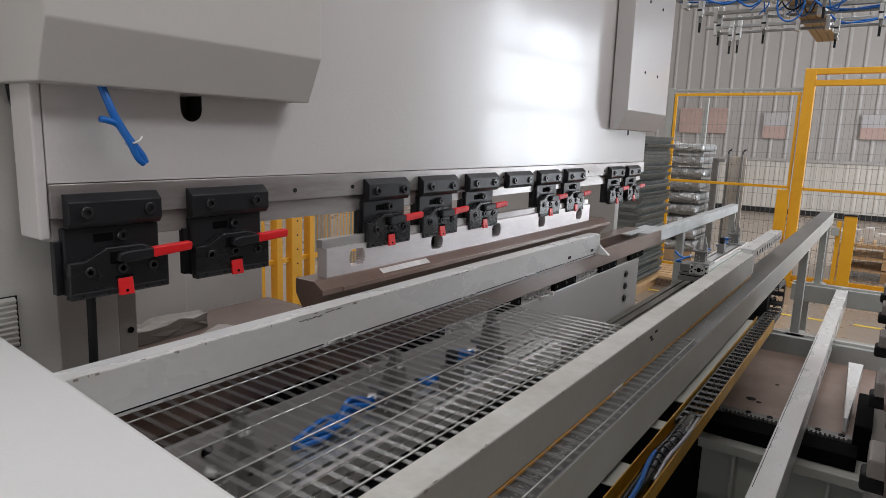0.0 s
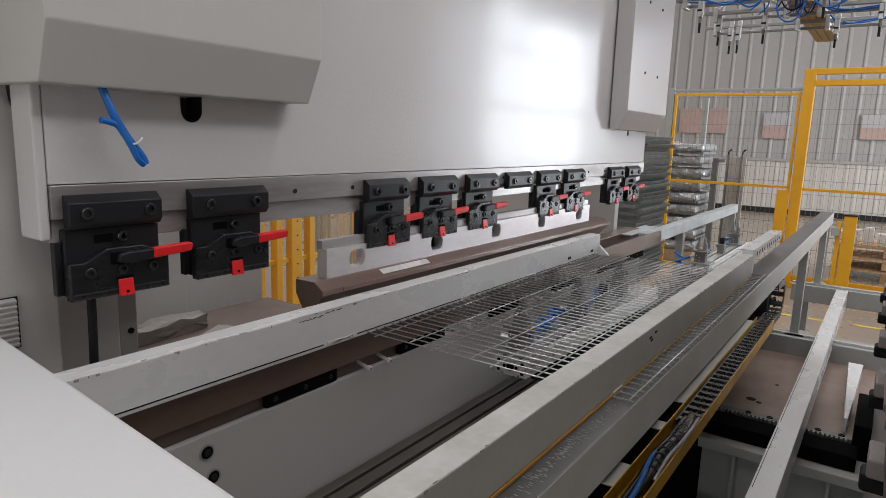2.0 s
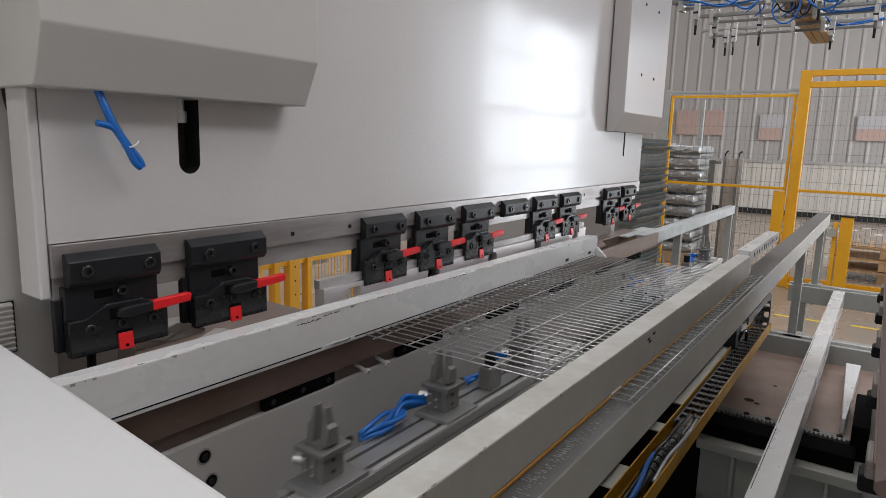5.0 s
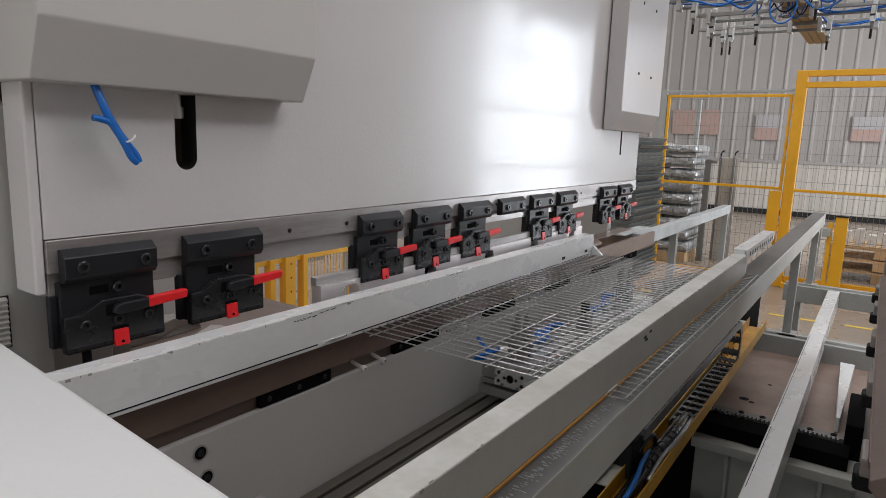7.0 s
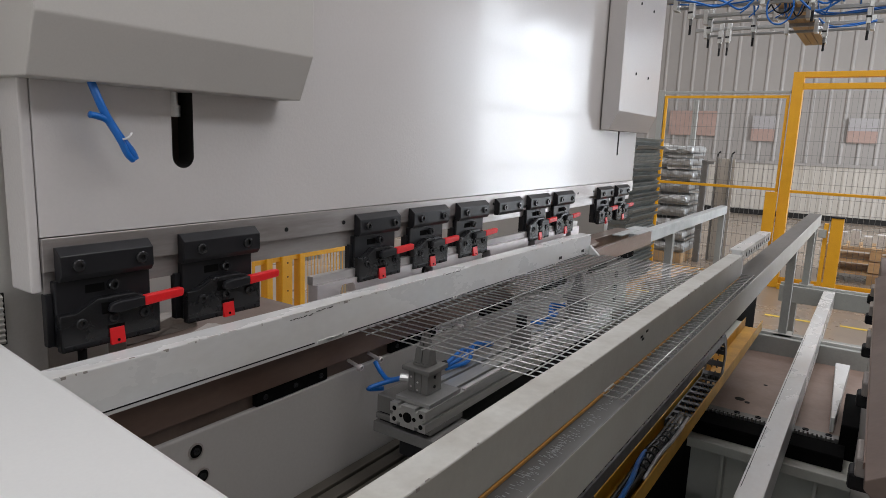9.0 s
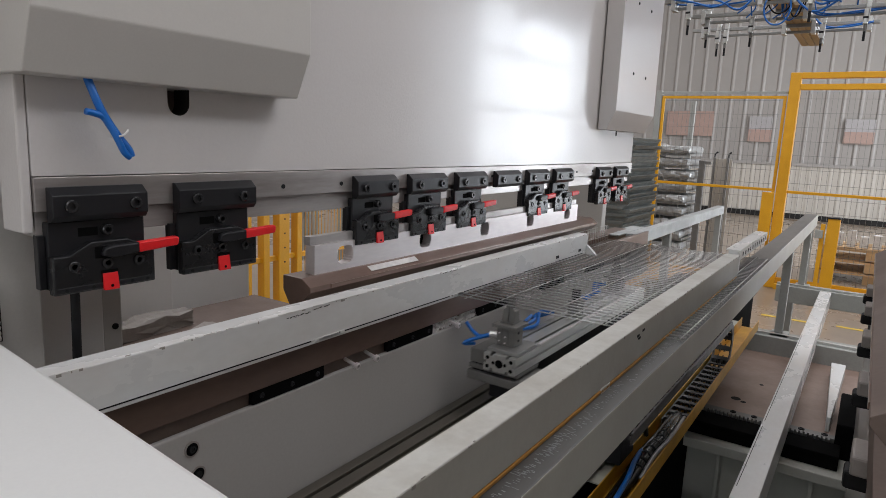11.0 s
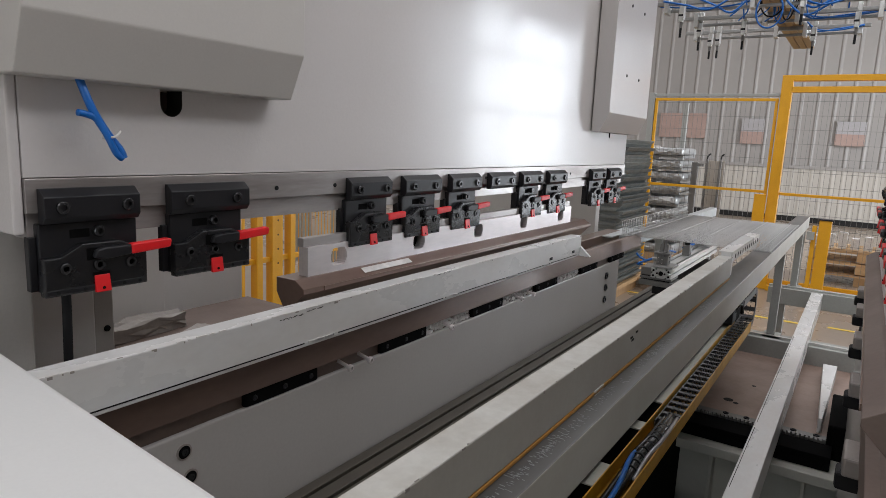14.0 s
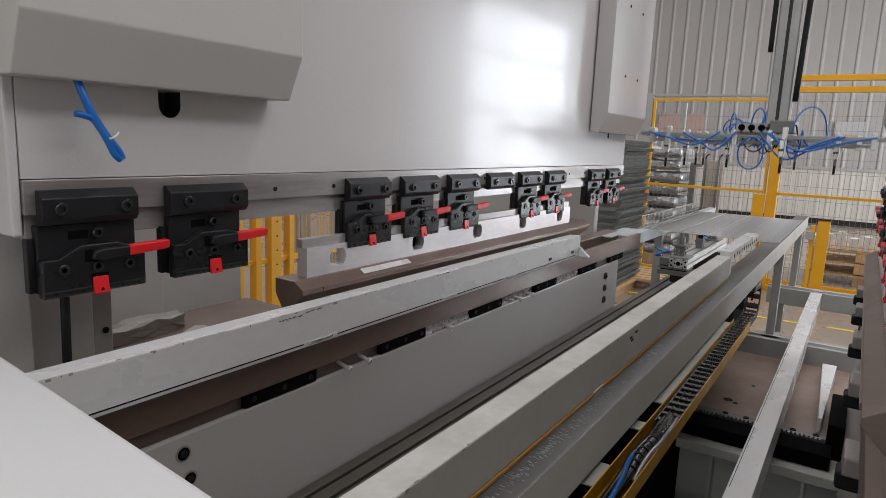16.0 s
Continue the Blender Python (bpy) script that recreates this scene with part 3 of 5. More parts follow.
# base coloured black so that the slots above it look deep and shaded
part("slide_base", boxed(-0.83, -0.44, -0.05, 3.55, 0.0, 0.779), VOID, slide, "black base, its colour holding the shade of the slots")

# guide rails
def guide(name, x0, x1, z0, z1, y0, y1, label, dull=False):
    g = thing(name, ((x0 + x1) / 2, (y0 + y1) / 2, z0), label, "guide rail", "guide rails")
    bm = boxed(x0, x1, y0, y1, z0, z1, 0.002)
    # paler colour on the top face, darker olive-grey on all others
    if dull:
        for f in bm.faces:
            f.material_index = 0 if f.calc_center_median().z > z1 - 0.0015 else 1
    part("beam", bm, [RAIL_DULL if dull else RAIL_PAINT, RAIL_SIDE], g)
    # chipped and scuffed edges
    r = random.Random(len(label))
    bm = bmesh.new()
    for k in range(56):
        y, w = y0 + (y1 - y0) * r.random() ** 1.3, 0.0015 + 0.009 * r.random() ** 3
        h = 0.0005 + 0.0016 * r.random()
        if r.random() < 0.5:
            box(bm, x1 - 0.0006, x1 + 0.0003, y, y + w, z1 - 0.001 - h * 2, z1 - 0.0006)
        else:
            xx = x1 - 0.0006 if r.random() < 0.6 else x0 + h + 0.0006
            box(bm, xx - h, xx, y, y + w, z1 - 0.001, z1 + 0.0003)
    tagged(part("edge_wear", bm, CHIP, g, "dark chips in the edge paint"), kind="stuff")
    return g

rail_a = guide("guide_rail", -0.854, -0.812, 1.116, 1.188, 0.12, 2.14, "pale grey painted hold-down rail with chipped edges on the table")
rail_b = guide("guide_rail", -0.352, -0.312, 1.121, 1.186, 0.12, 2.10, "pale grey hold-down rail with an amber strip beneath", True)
part("strip", boxed(-0.35, -0.3105, 0.12, 2.09, 1.1165, 1.1205), ORANGE, rail_b, "thin amber strip")
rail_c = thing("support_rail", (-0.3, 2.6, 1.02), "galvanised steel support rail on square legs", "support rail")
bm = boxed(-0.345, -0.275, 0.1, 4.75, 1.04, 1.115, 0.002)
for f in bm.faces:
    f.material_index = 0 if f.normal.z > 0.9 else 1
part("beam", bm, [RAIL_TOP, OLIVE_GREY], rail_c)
scuff, bm = random.Random(12), bmesh.new()
for k in range(420):
    y = scuff.choice((0.46, 0.52, 0.63, 0.70, 0.75, 0.84, 0.97, 1.18, 1.24, 1.45, 1.7)) + 0.05 * scuff.gauss(0, 1)
    x = -0.295 + 0.0045 * scuff.gauss(0, 1)
    w, h = 0.001 + 0.006 * scuff.random(), 0.0004 + 0.0009 * scuff.random()
    box(bm, x - w, x, y, y + h, 1.1148, 1.1153)
tagged(part("scuffs", bm, ZINC, rail_c, "bright scuff marks along the rail's top"), kind="stuff")
for y, z in ((3.38, 0.637), (4.38, 0.706)):
    part("leg", boxed(-0.31, -0.275, y, y + 0.04, z, 1.04, 0.002), GREY_POST, rail_c)
    part("foot", boxed(-0.325, -0.25, y - 0.02, y + 0.07, z - 0.006, z + 0.004), GREY_POST, rail_c)
# base frame
base = thing("base_frame", (-0.2, 3.4, 0.0), "grey painted welded base frame", "base frame")
for y, z in ((3.33, 0.63), (4.33, 0.70)):
    part("cross_beam", boxed(-0.42, 0.6, y, y + 0.13, z - 0.10, z, 0.003), GREY_POST, base)
    part("top_strip", boxed(-0.42, 0.6, y + 0.03, y + 0.05, z + 0.0005, z + 0.012, 0.001), ALU, base)
    for x in (-0.40, 0.5):
        part("leg", boxed(x, x + 0.08, y + 0.02, y + 0.1, 0.0, z - 0.10, 0.003), GREY_POST, base)
part("rail", boxed(-0.187, -0.128, 0.9, 4.329, 0.60, 0.70, 0.002), RAIL_PAINT, base, "pale painted flat rail")
for a, b in ((0.95, 1.42), (1.6, 2.02), (2.06, 3.2)):
    part("edge_line", boxed(-0.182, -0.1805, a, b, 0.6998, 0.7004), DARK, base, "thin dark joint along the rail")
# near cross plate joining the rails
solo("end_plate", prism(bmesh.new(), [(-1.35, 0.0), (0.1, 0.0), (0.1, 0.246), (-1.35, 0.376)], 2, 1.19, 1.222, 0.006), END_PAINT, "white painted end plate across the guide rails", "end plate")

# ---- wire mesh panel, in straight wires, with an edge that is folded up by the press ----
MESH_Y, MESH_Z, BEND_X = 0.918, 1.1175, -0.872
panel = thing("wire_mesh_panel", (-0.57, MESH_Y, MESH_Z), "galvanised welded wire mesh panel lying on the rails", "wire mesh")
PANEL_LONG = 1.22
wire = mesh_of("wire", rod(bmesh.new(), (BEND_X, 0, 0.002), (-0.276, 0, 0.002), 0.0014, 6), WIRE, Vector((-0.57, 0, 0)), True)
for k in range(49):
    o = new("wire", wire)
    o.parent, o.location = panel, (0, 0.004 + k * (PANEL_LONG - 0.008) / 48, 0)
wire = mesh_of("wire", rod(bmesh.new(), (0, 0, 0.0055), (0, PANEL_LONG, 0.0055), 0.0014, 6), WIRE, Vector((0, 0, 0)), True)
for x in (-0.835, -0.79, -0.702, -0.655, -0.566, -0.526, -0.436, -0.392, -0.318, -0.281):
    o = new("wire", wire)
    o.parent, o.location = panel, (x + 0.57, 0, -0.0075 if x in (-0.79, -0.655, -0.526, -0.392) else 0)
bm = bmesh.new()
for k in range(49):
    y = 0.004 + k * (PANEL_LONG - 0.008) / 48
    rod(bm, (0, y, 0.002), (-0.062, y, 0.002), 0.0014, 6)
for x in (-0.02, -0.061):
    rod(bm, (x, 0, 0.0055), (x, PANEL_LONG, 0.0055), 0.0014, 6)
flange = new("folded_edge", mesh_of("folded_edge", bm, WIRE, Vector((0, 0, 0)), True))
flange.parent, flange.location = panel, (BEND_X + 0.57, 0, 0)
tagged(flange, "wire edge folded up along the bend")


# ---- gripper carriages on the slideway ----
def profile(bm, x0, x1, z0, z1, y0, y1, slots=2):
    """Slotted aluminium profile along y."""
    w, d = 0.008, 0.007
    xs = [x0 + (x1 - x0) * (k + 0.5) / slots for k in range(slots)]
    zs = [(z0 + z1) / 2]
    pts = [(x0, z0)]
    for x in xs:
        pts += [(x - w / 2, z0), (x - w / 2, z0 + d), (x + w / 2, z0 + d), (x + w / 2, z0)]
    pts += [(x1, z0)]
    for z in zs:
        pts += [(x1, z - w / 2), (x1 - d, z - w / 2), (x1 - d, z + w / 2), (x1, z + w / 2)]
    pts += [(x1, z1)]
    for x in xs[::-1]:
        pts += [(x + w / 2, z1), (x + w / 2, z1 - d), (x - w / 2, z1 - d), (x - w / 2, z1)]
    pts += [(x0, z1)]
    for z in zs:
        pts += [(x0, z + w / 2), (x0 + d, z + w / 2), (x0 + d, z - w / 2), (x0, z - w / 2)]
    return prism(bm, pts, 1, y0, y1)


JAWS = {}


def make_carriage(y0, towers, cylinder, far_end, label, saddle):
    """Origin under the nearest tower. A long profile on a saddle, with clamping towers."""
    c = thing("gripper_carriage", (-0.69, y0, 0.826), label, "gripper carriage", "gripper carriages")
    if saddle:
        part("saddle", boxed(-0.79, -0.64, y0 - 0.055, y0 + 0.07, 0.905, 0.928, 0.002), CAST, c, "grey machined saddle block")
        part("saddle", boxed(-0.788, -0.65, y0 - 0.05, y0 + 0.065, 0.9335, 0.9455, 0.002), CAST, c, "grey machined saddle plate")
        part("saddle", boxed(-0.785, -0.737, y0 - 0.05, y0 + 0.06, 0.9495, 0.985, 0.002), CAST, c, "grey side bracket")
        part("spacer", boxed(-0.78, -0.66, y0 - 0.045, y0 + 0.06, 0.9282, 0.9333), BLACK, c, "black spacer")
        part("spacer", boxed(-0.78, -0.74, y0 - 0.045, y0 + 0.055, 0.9457, 0.9493), BLACK, c, "black spacer")
    part("runner", boxed(-0.73, -0.66, y0 + (-0.045 if saddle else 0.12), y0 + far_end - 0.05, 0.870, 0.9045, 0.003), BLACK, c, "black runner block")
    part("profile", profile(bmesh.new(), -0.735, -0.65, 0.946, 0.989, y0 - 0.07, y0 + far_end), ALU, c, "slotted aluminium profile")
    # end bores are black discs, their inner shade put into colour
    for x, z, r in ((-0.6925, 0.9675, 0.0105), (-0.7245, 0.9785, 0.0048), (-0.7245, 0.9565, 0.0048), (-0.6605, 0.9785, 0.0048), (-0.6605, 0.9565, 0.0048), (-0.7085, 0.9675, 0.0042), (-0.6765, 0.9675, 0.0042)):
        part("bore", rod(bmesh.new(), (x, y0 - 0.0706, z), (x, y0 - 0.069, z), r, 12), VOID, c)
    # dark strips on the groove floors paint the shade of the slots
    for x in (-0.713, -0.672):
        part("slot_mouth", boxed(x - 0.004, x + 0.004, y0 - 0.06, y0 + far_end, 0.9824, 0.9829), DARK, c, "dark slot along the profile")
    part("edge_strip", boxed(-0.659, -0.651, y0 + 0.07, y0 + far_end - 0.02, 0.9895, 0.9925), BRIGHT, c, "bright strip on the profile")
    JAWS[c] = []
    for ty in towers:
        y = y0 + ty
        part("base_plate", boxed(-0.734, -0.652, y - 0.055, y + 0.056, 0.9895, 0.9985, 0.001), DULL_ALU, c)
        bm = bmesh.new()
        for a, b in ((-0.728, -0.7135), (-0.712, -0.6965), (-0.695, -0.68)):
            box(bm, a, b, y - 0.0235, y + 0.025, 0.999, 1.0435, 0.0015)
        box(bm, -0.726, -0.682, y - 0.021, y + 0.0225, 0.9988, 1.0433)
        body = part("clamp_tower", bm, CAST, c, "grey pneumatic clamping tower")
        for x, z in ((-0.7205, 1.030), (-0.7205, 1.010), (-0.7045, 1.022), (-0.7045, 1.006)):
            part("screw", rod(bmesh.new(), (x, y - 0.0245, z), (x, y - 0.023, z), 0.0022, 8), BRIGHT, body)
        for z in (1.012, 1.032):
            part("screw", rod(bmesh.new(), (-0.680, y, z), (-0.6785, y, z), 0.0035, 8), BLACK, body)
        part("collar", boxed(-0.738, -0.671, y - 0.033, y + 0.035, 1.044, 1.0535, 0.0015), CAST, body)
        part("collar", boxed(-0.723, -0.687, y - 0.018, y + 0.018, 1.0537, 1.058, 0.001), CAST, body)
        part("fitting", rod(bmesh.new(), (-0.728, y - 0.01, 1.02), (-0.75, y - 0.02, 1.02), 0.0085, 10), ALU, body)
        part("knob", rod(bmesh.new(), (-0.69, y + 0.043, 1.046), (-0.69, y + 0.053, 1.046), 0.005, 8), BLACK, body)
        for s in (-1, 1):
            pts = [(s * 0.0012, 0), (s * 0.0175, 0), (s * 0.0165, 0.028), (s * 0.010, 0.033), (s * 0.0065, 0.060), (s * 0.0012, 0.060)]
            bm = prism(bmesh.new(), pts, 1, -0.0115, 0.0115, 0.0008)
            for v in bm.verts:
                v.co.y *= 1.25 - 0.75 * min(max(v.co.z / 0.06, 0), 1)
            bmesh.ops.recalc_face_normals(bm, faces=bm.faces)
            me = bpy.data.meshes.new("jaw")
            bm.to_mesh(me)
            bm.free()
            me.materials.append(CAST)
            jaw = new("jaw", me)
            jaw.parent = c
            home = Vector((-0.704, y, 1.0585)) - ORIGIN[c]
            jaw.location = home
            JAWS[c].append((jaw, home, s))
    y = y0 + cylinder
    part("cylinder", boxed(-0.712, -0.678, y - 0.022, y + 0.026, 0.99, 1.04, 0.003), CAST, c, "small pneumatic cylinder")
    part("cylinder", rod(bmesh.new(), (-0.695, y, 1.04), (-0.695, y, 1.07), 0.013, 12), BLACK, c)
    for k, ty in enumerate(towers):
        y = y0 + ty
        if k < 1 and not saddle:
            continue
        if k < 1:
            pts = [(-0.746, y - 0.02, 1.02), (-0.772, y - 0.03, 1.012), (-0.80, y - 0.02, 1.018), (-0.822, y - 0.015, 1.035)]
            part("hose", tube(bmesh.new(), pts, 0.005), BLUE, c, "blue air hose", smooth=True)
            pts = [(-0.746, y - 0.014, 1.018), (-0.78, y - 0.04, 1.006), (-0.80, y - 0.06, 0.995), (-0.786, y - 0.03, 0.99)]
            part("hose", tube(bmesh.new(), pts, 0.005), BLUE, c, "blue air hose", smooth=True)
        else:
            for d in (0.0, 0.012, 0.022):
                pts = [(-0.735, y - 0.02, 1.015 + d / 3), (-0.76, y - 0.06, 1.025 - d), (-0.74 + d, y - 0.12, 1.002 + d / 2), (-0.735 - d, y - 0.2, 0.998)]
                part("hose", tube(bmesh.new(), pts, 0.005), BLUE, c, "blue air hose", smooth=True)
    y = y0 + towers[0] + 0.2
    for d in (0.0, 0.01, 0.02):
        pts = [(-0.73, y + 0.12, 1.01), (-0.745 - d, y + 0.06, 1.02 - d), (-0.725 - d, y, 1.0 + d), (-0.74, y - 0.07, 0.998 + d / 2)]
        part("hose", tube(bmesh.new(), pts, 0.005), BLUE, c, "blue air hose", smooth=True)
    return c


carriage_one = make_carriage(0.53, (0.0, 0.345, 0.69), 0.52, 0.965, "aluminium gripper carriage with three clamping towers and blue hoses", False)
carriage_two = make_carriage(3.19, (0.0, 0.785), 0.40, 0.95, "aluminium gripper carriage with two clamping towers and blue hoses", True)

part("cable_arm", boxed(-0.659, -0.395, 3.19, 3.23, 0.884, 0.894, 0.002), BLACK, carriage_two, "black arm to the cable chain")
part("cable_bracket", boxed(-0.438, -0.392, 3.16, 3.26, 0.785, 0.8835, 0.006), BLACK, carriage_two, "black cable bracket")
part("hose", tube(bmesh.new(), [(-0.395, 3.22, 0.83), (-0.384, 3.24, 0.858), (-0.378, 3.28, 0.855), (-0.38, 3.31, 0.81)], 0.006, 8), CABLE, carriage_two, "glossy black cable", smooth=True)

# ---- continuing rails beyond the press ----
far_rail = thing("support_rail", (-0.86, 3.9, 0.9), "galvanised support rail on square legs beyond the table", "support rail")
part("beam", boxed(-0.89, -0.845, 2.80, 4.77, 1.06, 1.1155, 0.002), ZINC, far_rail)
part("lip", boxed(-0.96, -0.895, 2.72, 3.1, 1.108, 1.114, 0.001), ZINC, far_rail)
for y in (3.40, 4.70):
    part("leg", boxed(-0.885, -0.848, y, y + 0.04, 0.0, 1.06, 0.002), GREY_POST, far_rail)
strip = thing("perforated_strip", (-0.32, 2.4, 1.15), "white perforated angle strip at the rail's end", "angle strip")
bm = boxed(-0.352, -0.312, 2.10, 2.68, 1.196, 1.2, 0.0005)
box(bm, -0.316, -0.312, 2.10, 2.68, 1.168, 1.196)
part("angle", bm, RAIL_PAINT, strip)
for k in range(11):
    part("slot", rod(bmesh.new(), (-0.3125, 2.16 + k * 0.047, 1.182), (-0.3112, 2.16 + k * 0.047, 1.182), 0.0075, 8), BLACK, strip)
part("bracket", boxed(-0.345, -0.318, 2.101, 2.16, 1.12, 1.196), RAIL_PAINT, strip)

# marks, scratches and fixings on the rails
bead, bm = random.Random(21), bmesh.new()
for k in range(330):
    y = 0.15 + 1.9 * bead.random()
    if math.sin(y * 9.0) + 0.7 * math.sin(y * 23.0 + 1) < -0.5:
        continue
    w, d = 0.003 + 0.010 * bead.random(), 0.0012 + 0.0025 * bead.random() ** 2
    box(bm, -0.8126 - d, -0.8117, y, y + w, 1.1874 - 0.6 * d * bead.random(), 1.1884 + 0.0006 * bead.random(), 0.0002)
for c in (0.835, 1.29, 1.62, 1.86):
    for k in range(14):
        y = c + 0.018 * bead.gauss(0, 1)
        box(bm, -0.8125, -0.8108, y, y + 0.004 + 0.009 * bead.random(), 1.1205, 1.124 + 0.0025 * bead.random(), 0.0003)
tagged(part("bead", bm, WHITE_SHEET, rail_a, "white sealant smeared along the edges"), kind="stuff")
for a, b, z in ((0.742, 0.80, 1.179), (0.80, 0.847, 1.183), (1.226, 1.245, 1.185), (1.255, 1.287, 1.1855)):
    jag, bm = random.Random(int(a * 1000)), bmesh.new()
    steps = max(int((b - a) / 0.0035), 3)
    for k in range(steps):
        y, zz = a + (b - a) * k / steps, z + jag.uniform(-0.0012, 0.0012)
        if jag.random() < 0.85:
            box(bm, -0.8123, -0.8114, y, y + (b - a) / steps * jag.uniform(0.6, 1.3), zz - jag.uniform(0.0002, 0.0011), zz + jag.uniform(0.0002, 0.0009))
    part("scratch", bm, BLACK, rail_a)
part("gap_line", boxed(-0.8125, -0.8112, 0.12, 0.80, 1.1225, 1.1245), BLACK, rail_a, "dark joint line")
part("gap_line", boxed(-0.8125, -0.8112, 0.87, 1.27, 1.1225, 1.1245), BLACK, rail_a, "dark joint line")
part("gap_line", boxed(-0.8125, -0.8112, 1.31, 2.10, 1.1225, 1.1245), BLACK, rail_a, "dark joint line")
for y in (1.873, 2.059):
    part("notch", boxed(-0.8125, -0.8112, y, y + 0.022, 1.133, 1.142), BLACK, rail_a)
part("end_angle", prism(bmesh.new(), [(-0.81, 1.117), (-0.772, 1.117), (-0.81, 1.15)], 1, 2.125, 2.14), RAIL_PAINT, rail_a)
part("joint", boxed(-0.3125, -0.3105, 0.93, 0.97, 1.112, 1.123), RAIL_PAINT, rail_b, "bare joint in the strip")
for y, z in ((1.10, 1.166), (1.108, 1.160), (1.13, 1.17)):
    part("scratch", boxed(-0.3123, -0.3112, y, y + 0.012, z, z + 0.004), BLACK, rail_b)
apron = thing("cover_sheets", (-0.44, 1.6, 0.78), "olive-grey cover sheets with gaps beside the yellow cable tray", "cover sheets")
for a, b in ((0.55, 1.05), (1.27, 1.386), (1.62, 1.675), (1.84, 2.95)):
    part("sheet", boxed(-0.4395, -0.4085, a, b, 0.768, 0.772, 0.0008), OLIVE_GREY, apron)

# ---- yellow cable tray and its chain ----
tray = thing("cable_tray", (-0.38, 2.1, 0.72), "yellow painted steel cable tray", "cable tray")
part("tray_floor", boxed(-0.404, -0.3405, 0.9, 3.0, 0.736, 0.74), TRAY_PAINT, tray)
for x in (-0.407, -0.3402):
    part("tray_wall", boxed(x, x + 0.003, 0.9, 3.0, 0.736, 0.779, 0.0005), TRAY_PAINT, tray)
for y in (1.0, 2.9):
    part("bracket", boxed(-0.424, -0.36, y, y + 0.04, 0.715, 0.7355), DARK, tray)
bundle = [(-0.362, 0.9, 0.752), (-0.366, 1.2, 0.755), (-0.364, 1.36, 0.766), (-0.366, 1.47, 0.775), (-0.358, 1.56, 0.782), (-0.362, 1.69, 0.775), (-0.37, 1.78, 0.76)]
part("cable", tube(bmesh.new(), bundle, 0.0125, 12), CABLE, tray, "glossy black wrapped cable bundle", smooth=True)
part("cable", tube(bmesh.new(), [(x + 0.017, y, z + 0.002) for x, y, z in bundle[2:]], 0.005, 8), SILVER, tray, "silver sleeved cable", smooth=True)
part("cable", tube(bmesh.new(), [(x - 0.016, y, z - 0.004) for x, y, z in bundle], 0.0085, 10), CABLE, tray, "glossy black cable", smooth=True)
for k in range(9):
    y = 1.395 + k * 0.032
    i = max(j for j in range(len(bundle) - 1) if bundle[j][1] <= y)
    (x0, y0, z0), (x1, y1, z1) = bundle[i], bundle[i + 1]
    u = (y - y0) / (y1 - y0)
    part("cable_tie", rod(bmesh.new(), (x0 + (x1 - x0) * u, y - 0.0025, z0 + (z1 - z0) * u), (x0 + (x1 - x0) * u, y + 0.0025, z0 + (z1 - z0) * u + 0.0003), 0.0142, 12), BLACK_STEEL, tray)
for dx, dz in ((0.0, 0.003),):
    part("hose", tube(bmesh.new(), [(-0.356 + dx, 0.95, 0.777 + dz), (-0.352 + dx, 1.15, 0.784 + dz), (-0.358 + dx, 1.29, 0.788 + dz), (-0.374 + dx, 1.40, 0.786), (-0.383 + dx, 1.50, 0.772), (-0.38 + dx, 1.6, 0.757)], 0.0055, 8), BLUE, tray, "blue air hose", smooth=True)
chain = thing("cable_chain", (-0.371, 1.72, 0.742), "black plastic cable chain rolling in the yellow tray", "cable chain")
bm = bmesh.new()
for x in (-0.029, 0.0245):
    box(bm, x, x + 0.0045, -0.027, 0.027, -0.013, 0.013, 0.001)
for z in (-0.0125, 0.0095):
    box(bm, -0.027, 0.027, -0.0085, 0.0085, z, z + 0.003, 0.0008)
for x in (-0.0095, 0.0065):
    box(bm, x, x + 0.003, -0.014, 0.014, -0.009, 0.0125)
link_mesh = mesh_of("link", bm, CHAIN, Vector((0, 0, 0)))
LINKS = []
for k in range(40):
    o = new("link", link_mesh)
    o.parent = chain
    LINKS.append((o, 0.02 + k * 0.047))

# ---- below: rack beam, rusty plate, dark machine base ----
rack = thing("gear_rack", (-0.25, 2.3, 0.4), "black toothed rack beam", "gear rack")
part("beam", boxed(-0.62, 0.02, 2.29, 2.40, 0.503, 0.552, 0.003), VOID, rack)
part("ledge", boxed(-0.62, 0.1, 2.24, 2.40, 0.468, 0.5025, 0.003), OLIVE_GREY, rack, "olive-grey painted ledge under the rack")
part("panel", boxed(-0.62, 0.1, 2.32, 2.36, 0.0, 0.4675, 0.002), OLIVE_GREY, rack, "olive-grey sheet panel")
for x in (-0.33, -0.05):
    part("rib", boxed(x, x + 0.012, 2.26, 2.3195, 0.03, 0.4675, 0.002), OLIVE_GREY, rack)
bm = bmesh.new()
for k in range(44):
    box(bm, -0.6 + k * 0.0135, -0.593 + k * 0.0135, 2.40, 2.425, 0.545, 0.56)
tagged(part("teeth", bm, CAST, rack, "grey rack teeth"), kind="stuff")
part("rack_plate", boxed(-0.62, 0.02, 2.426, 2.46, 0.54, 0.556, 0.001), CAST, rack)
for x in (-0.32, -0.25, -0.1, -0.03):
    part("screw", screw(bmesh.new(), (x, 2.443, 0.556), (0, 0, 1), 0.01, 0.004), BLACK, rack)
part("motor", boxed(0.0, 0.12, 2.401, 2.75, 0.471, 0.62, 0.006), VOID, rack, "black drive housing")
plate = thing("machine_plate", (-0.25, 2.9, 0.4), "rust-brown steel plate with oil spots", "steel plate")
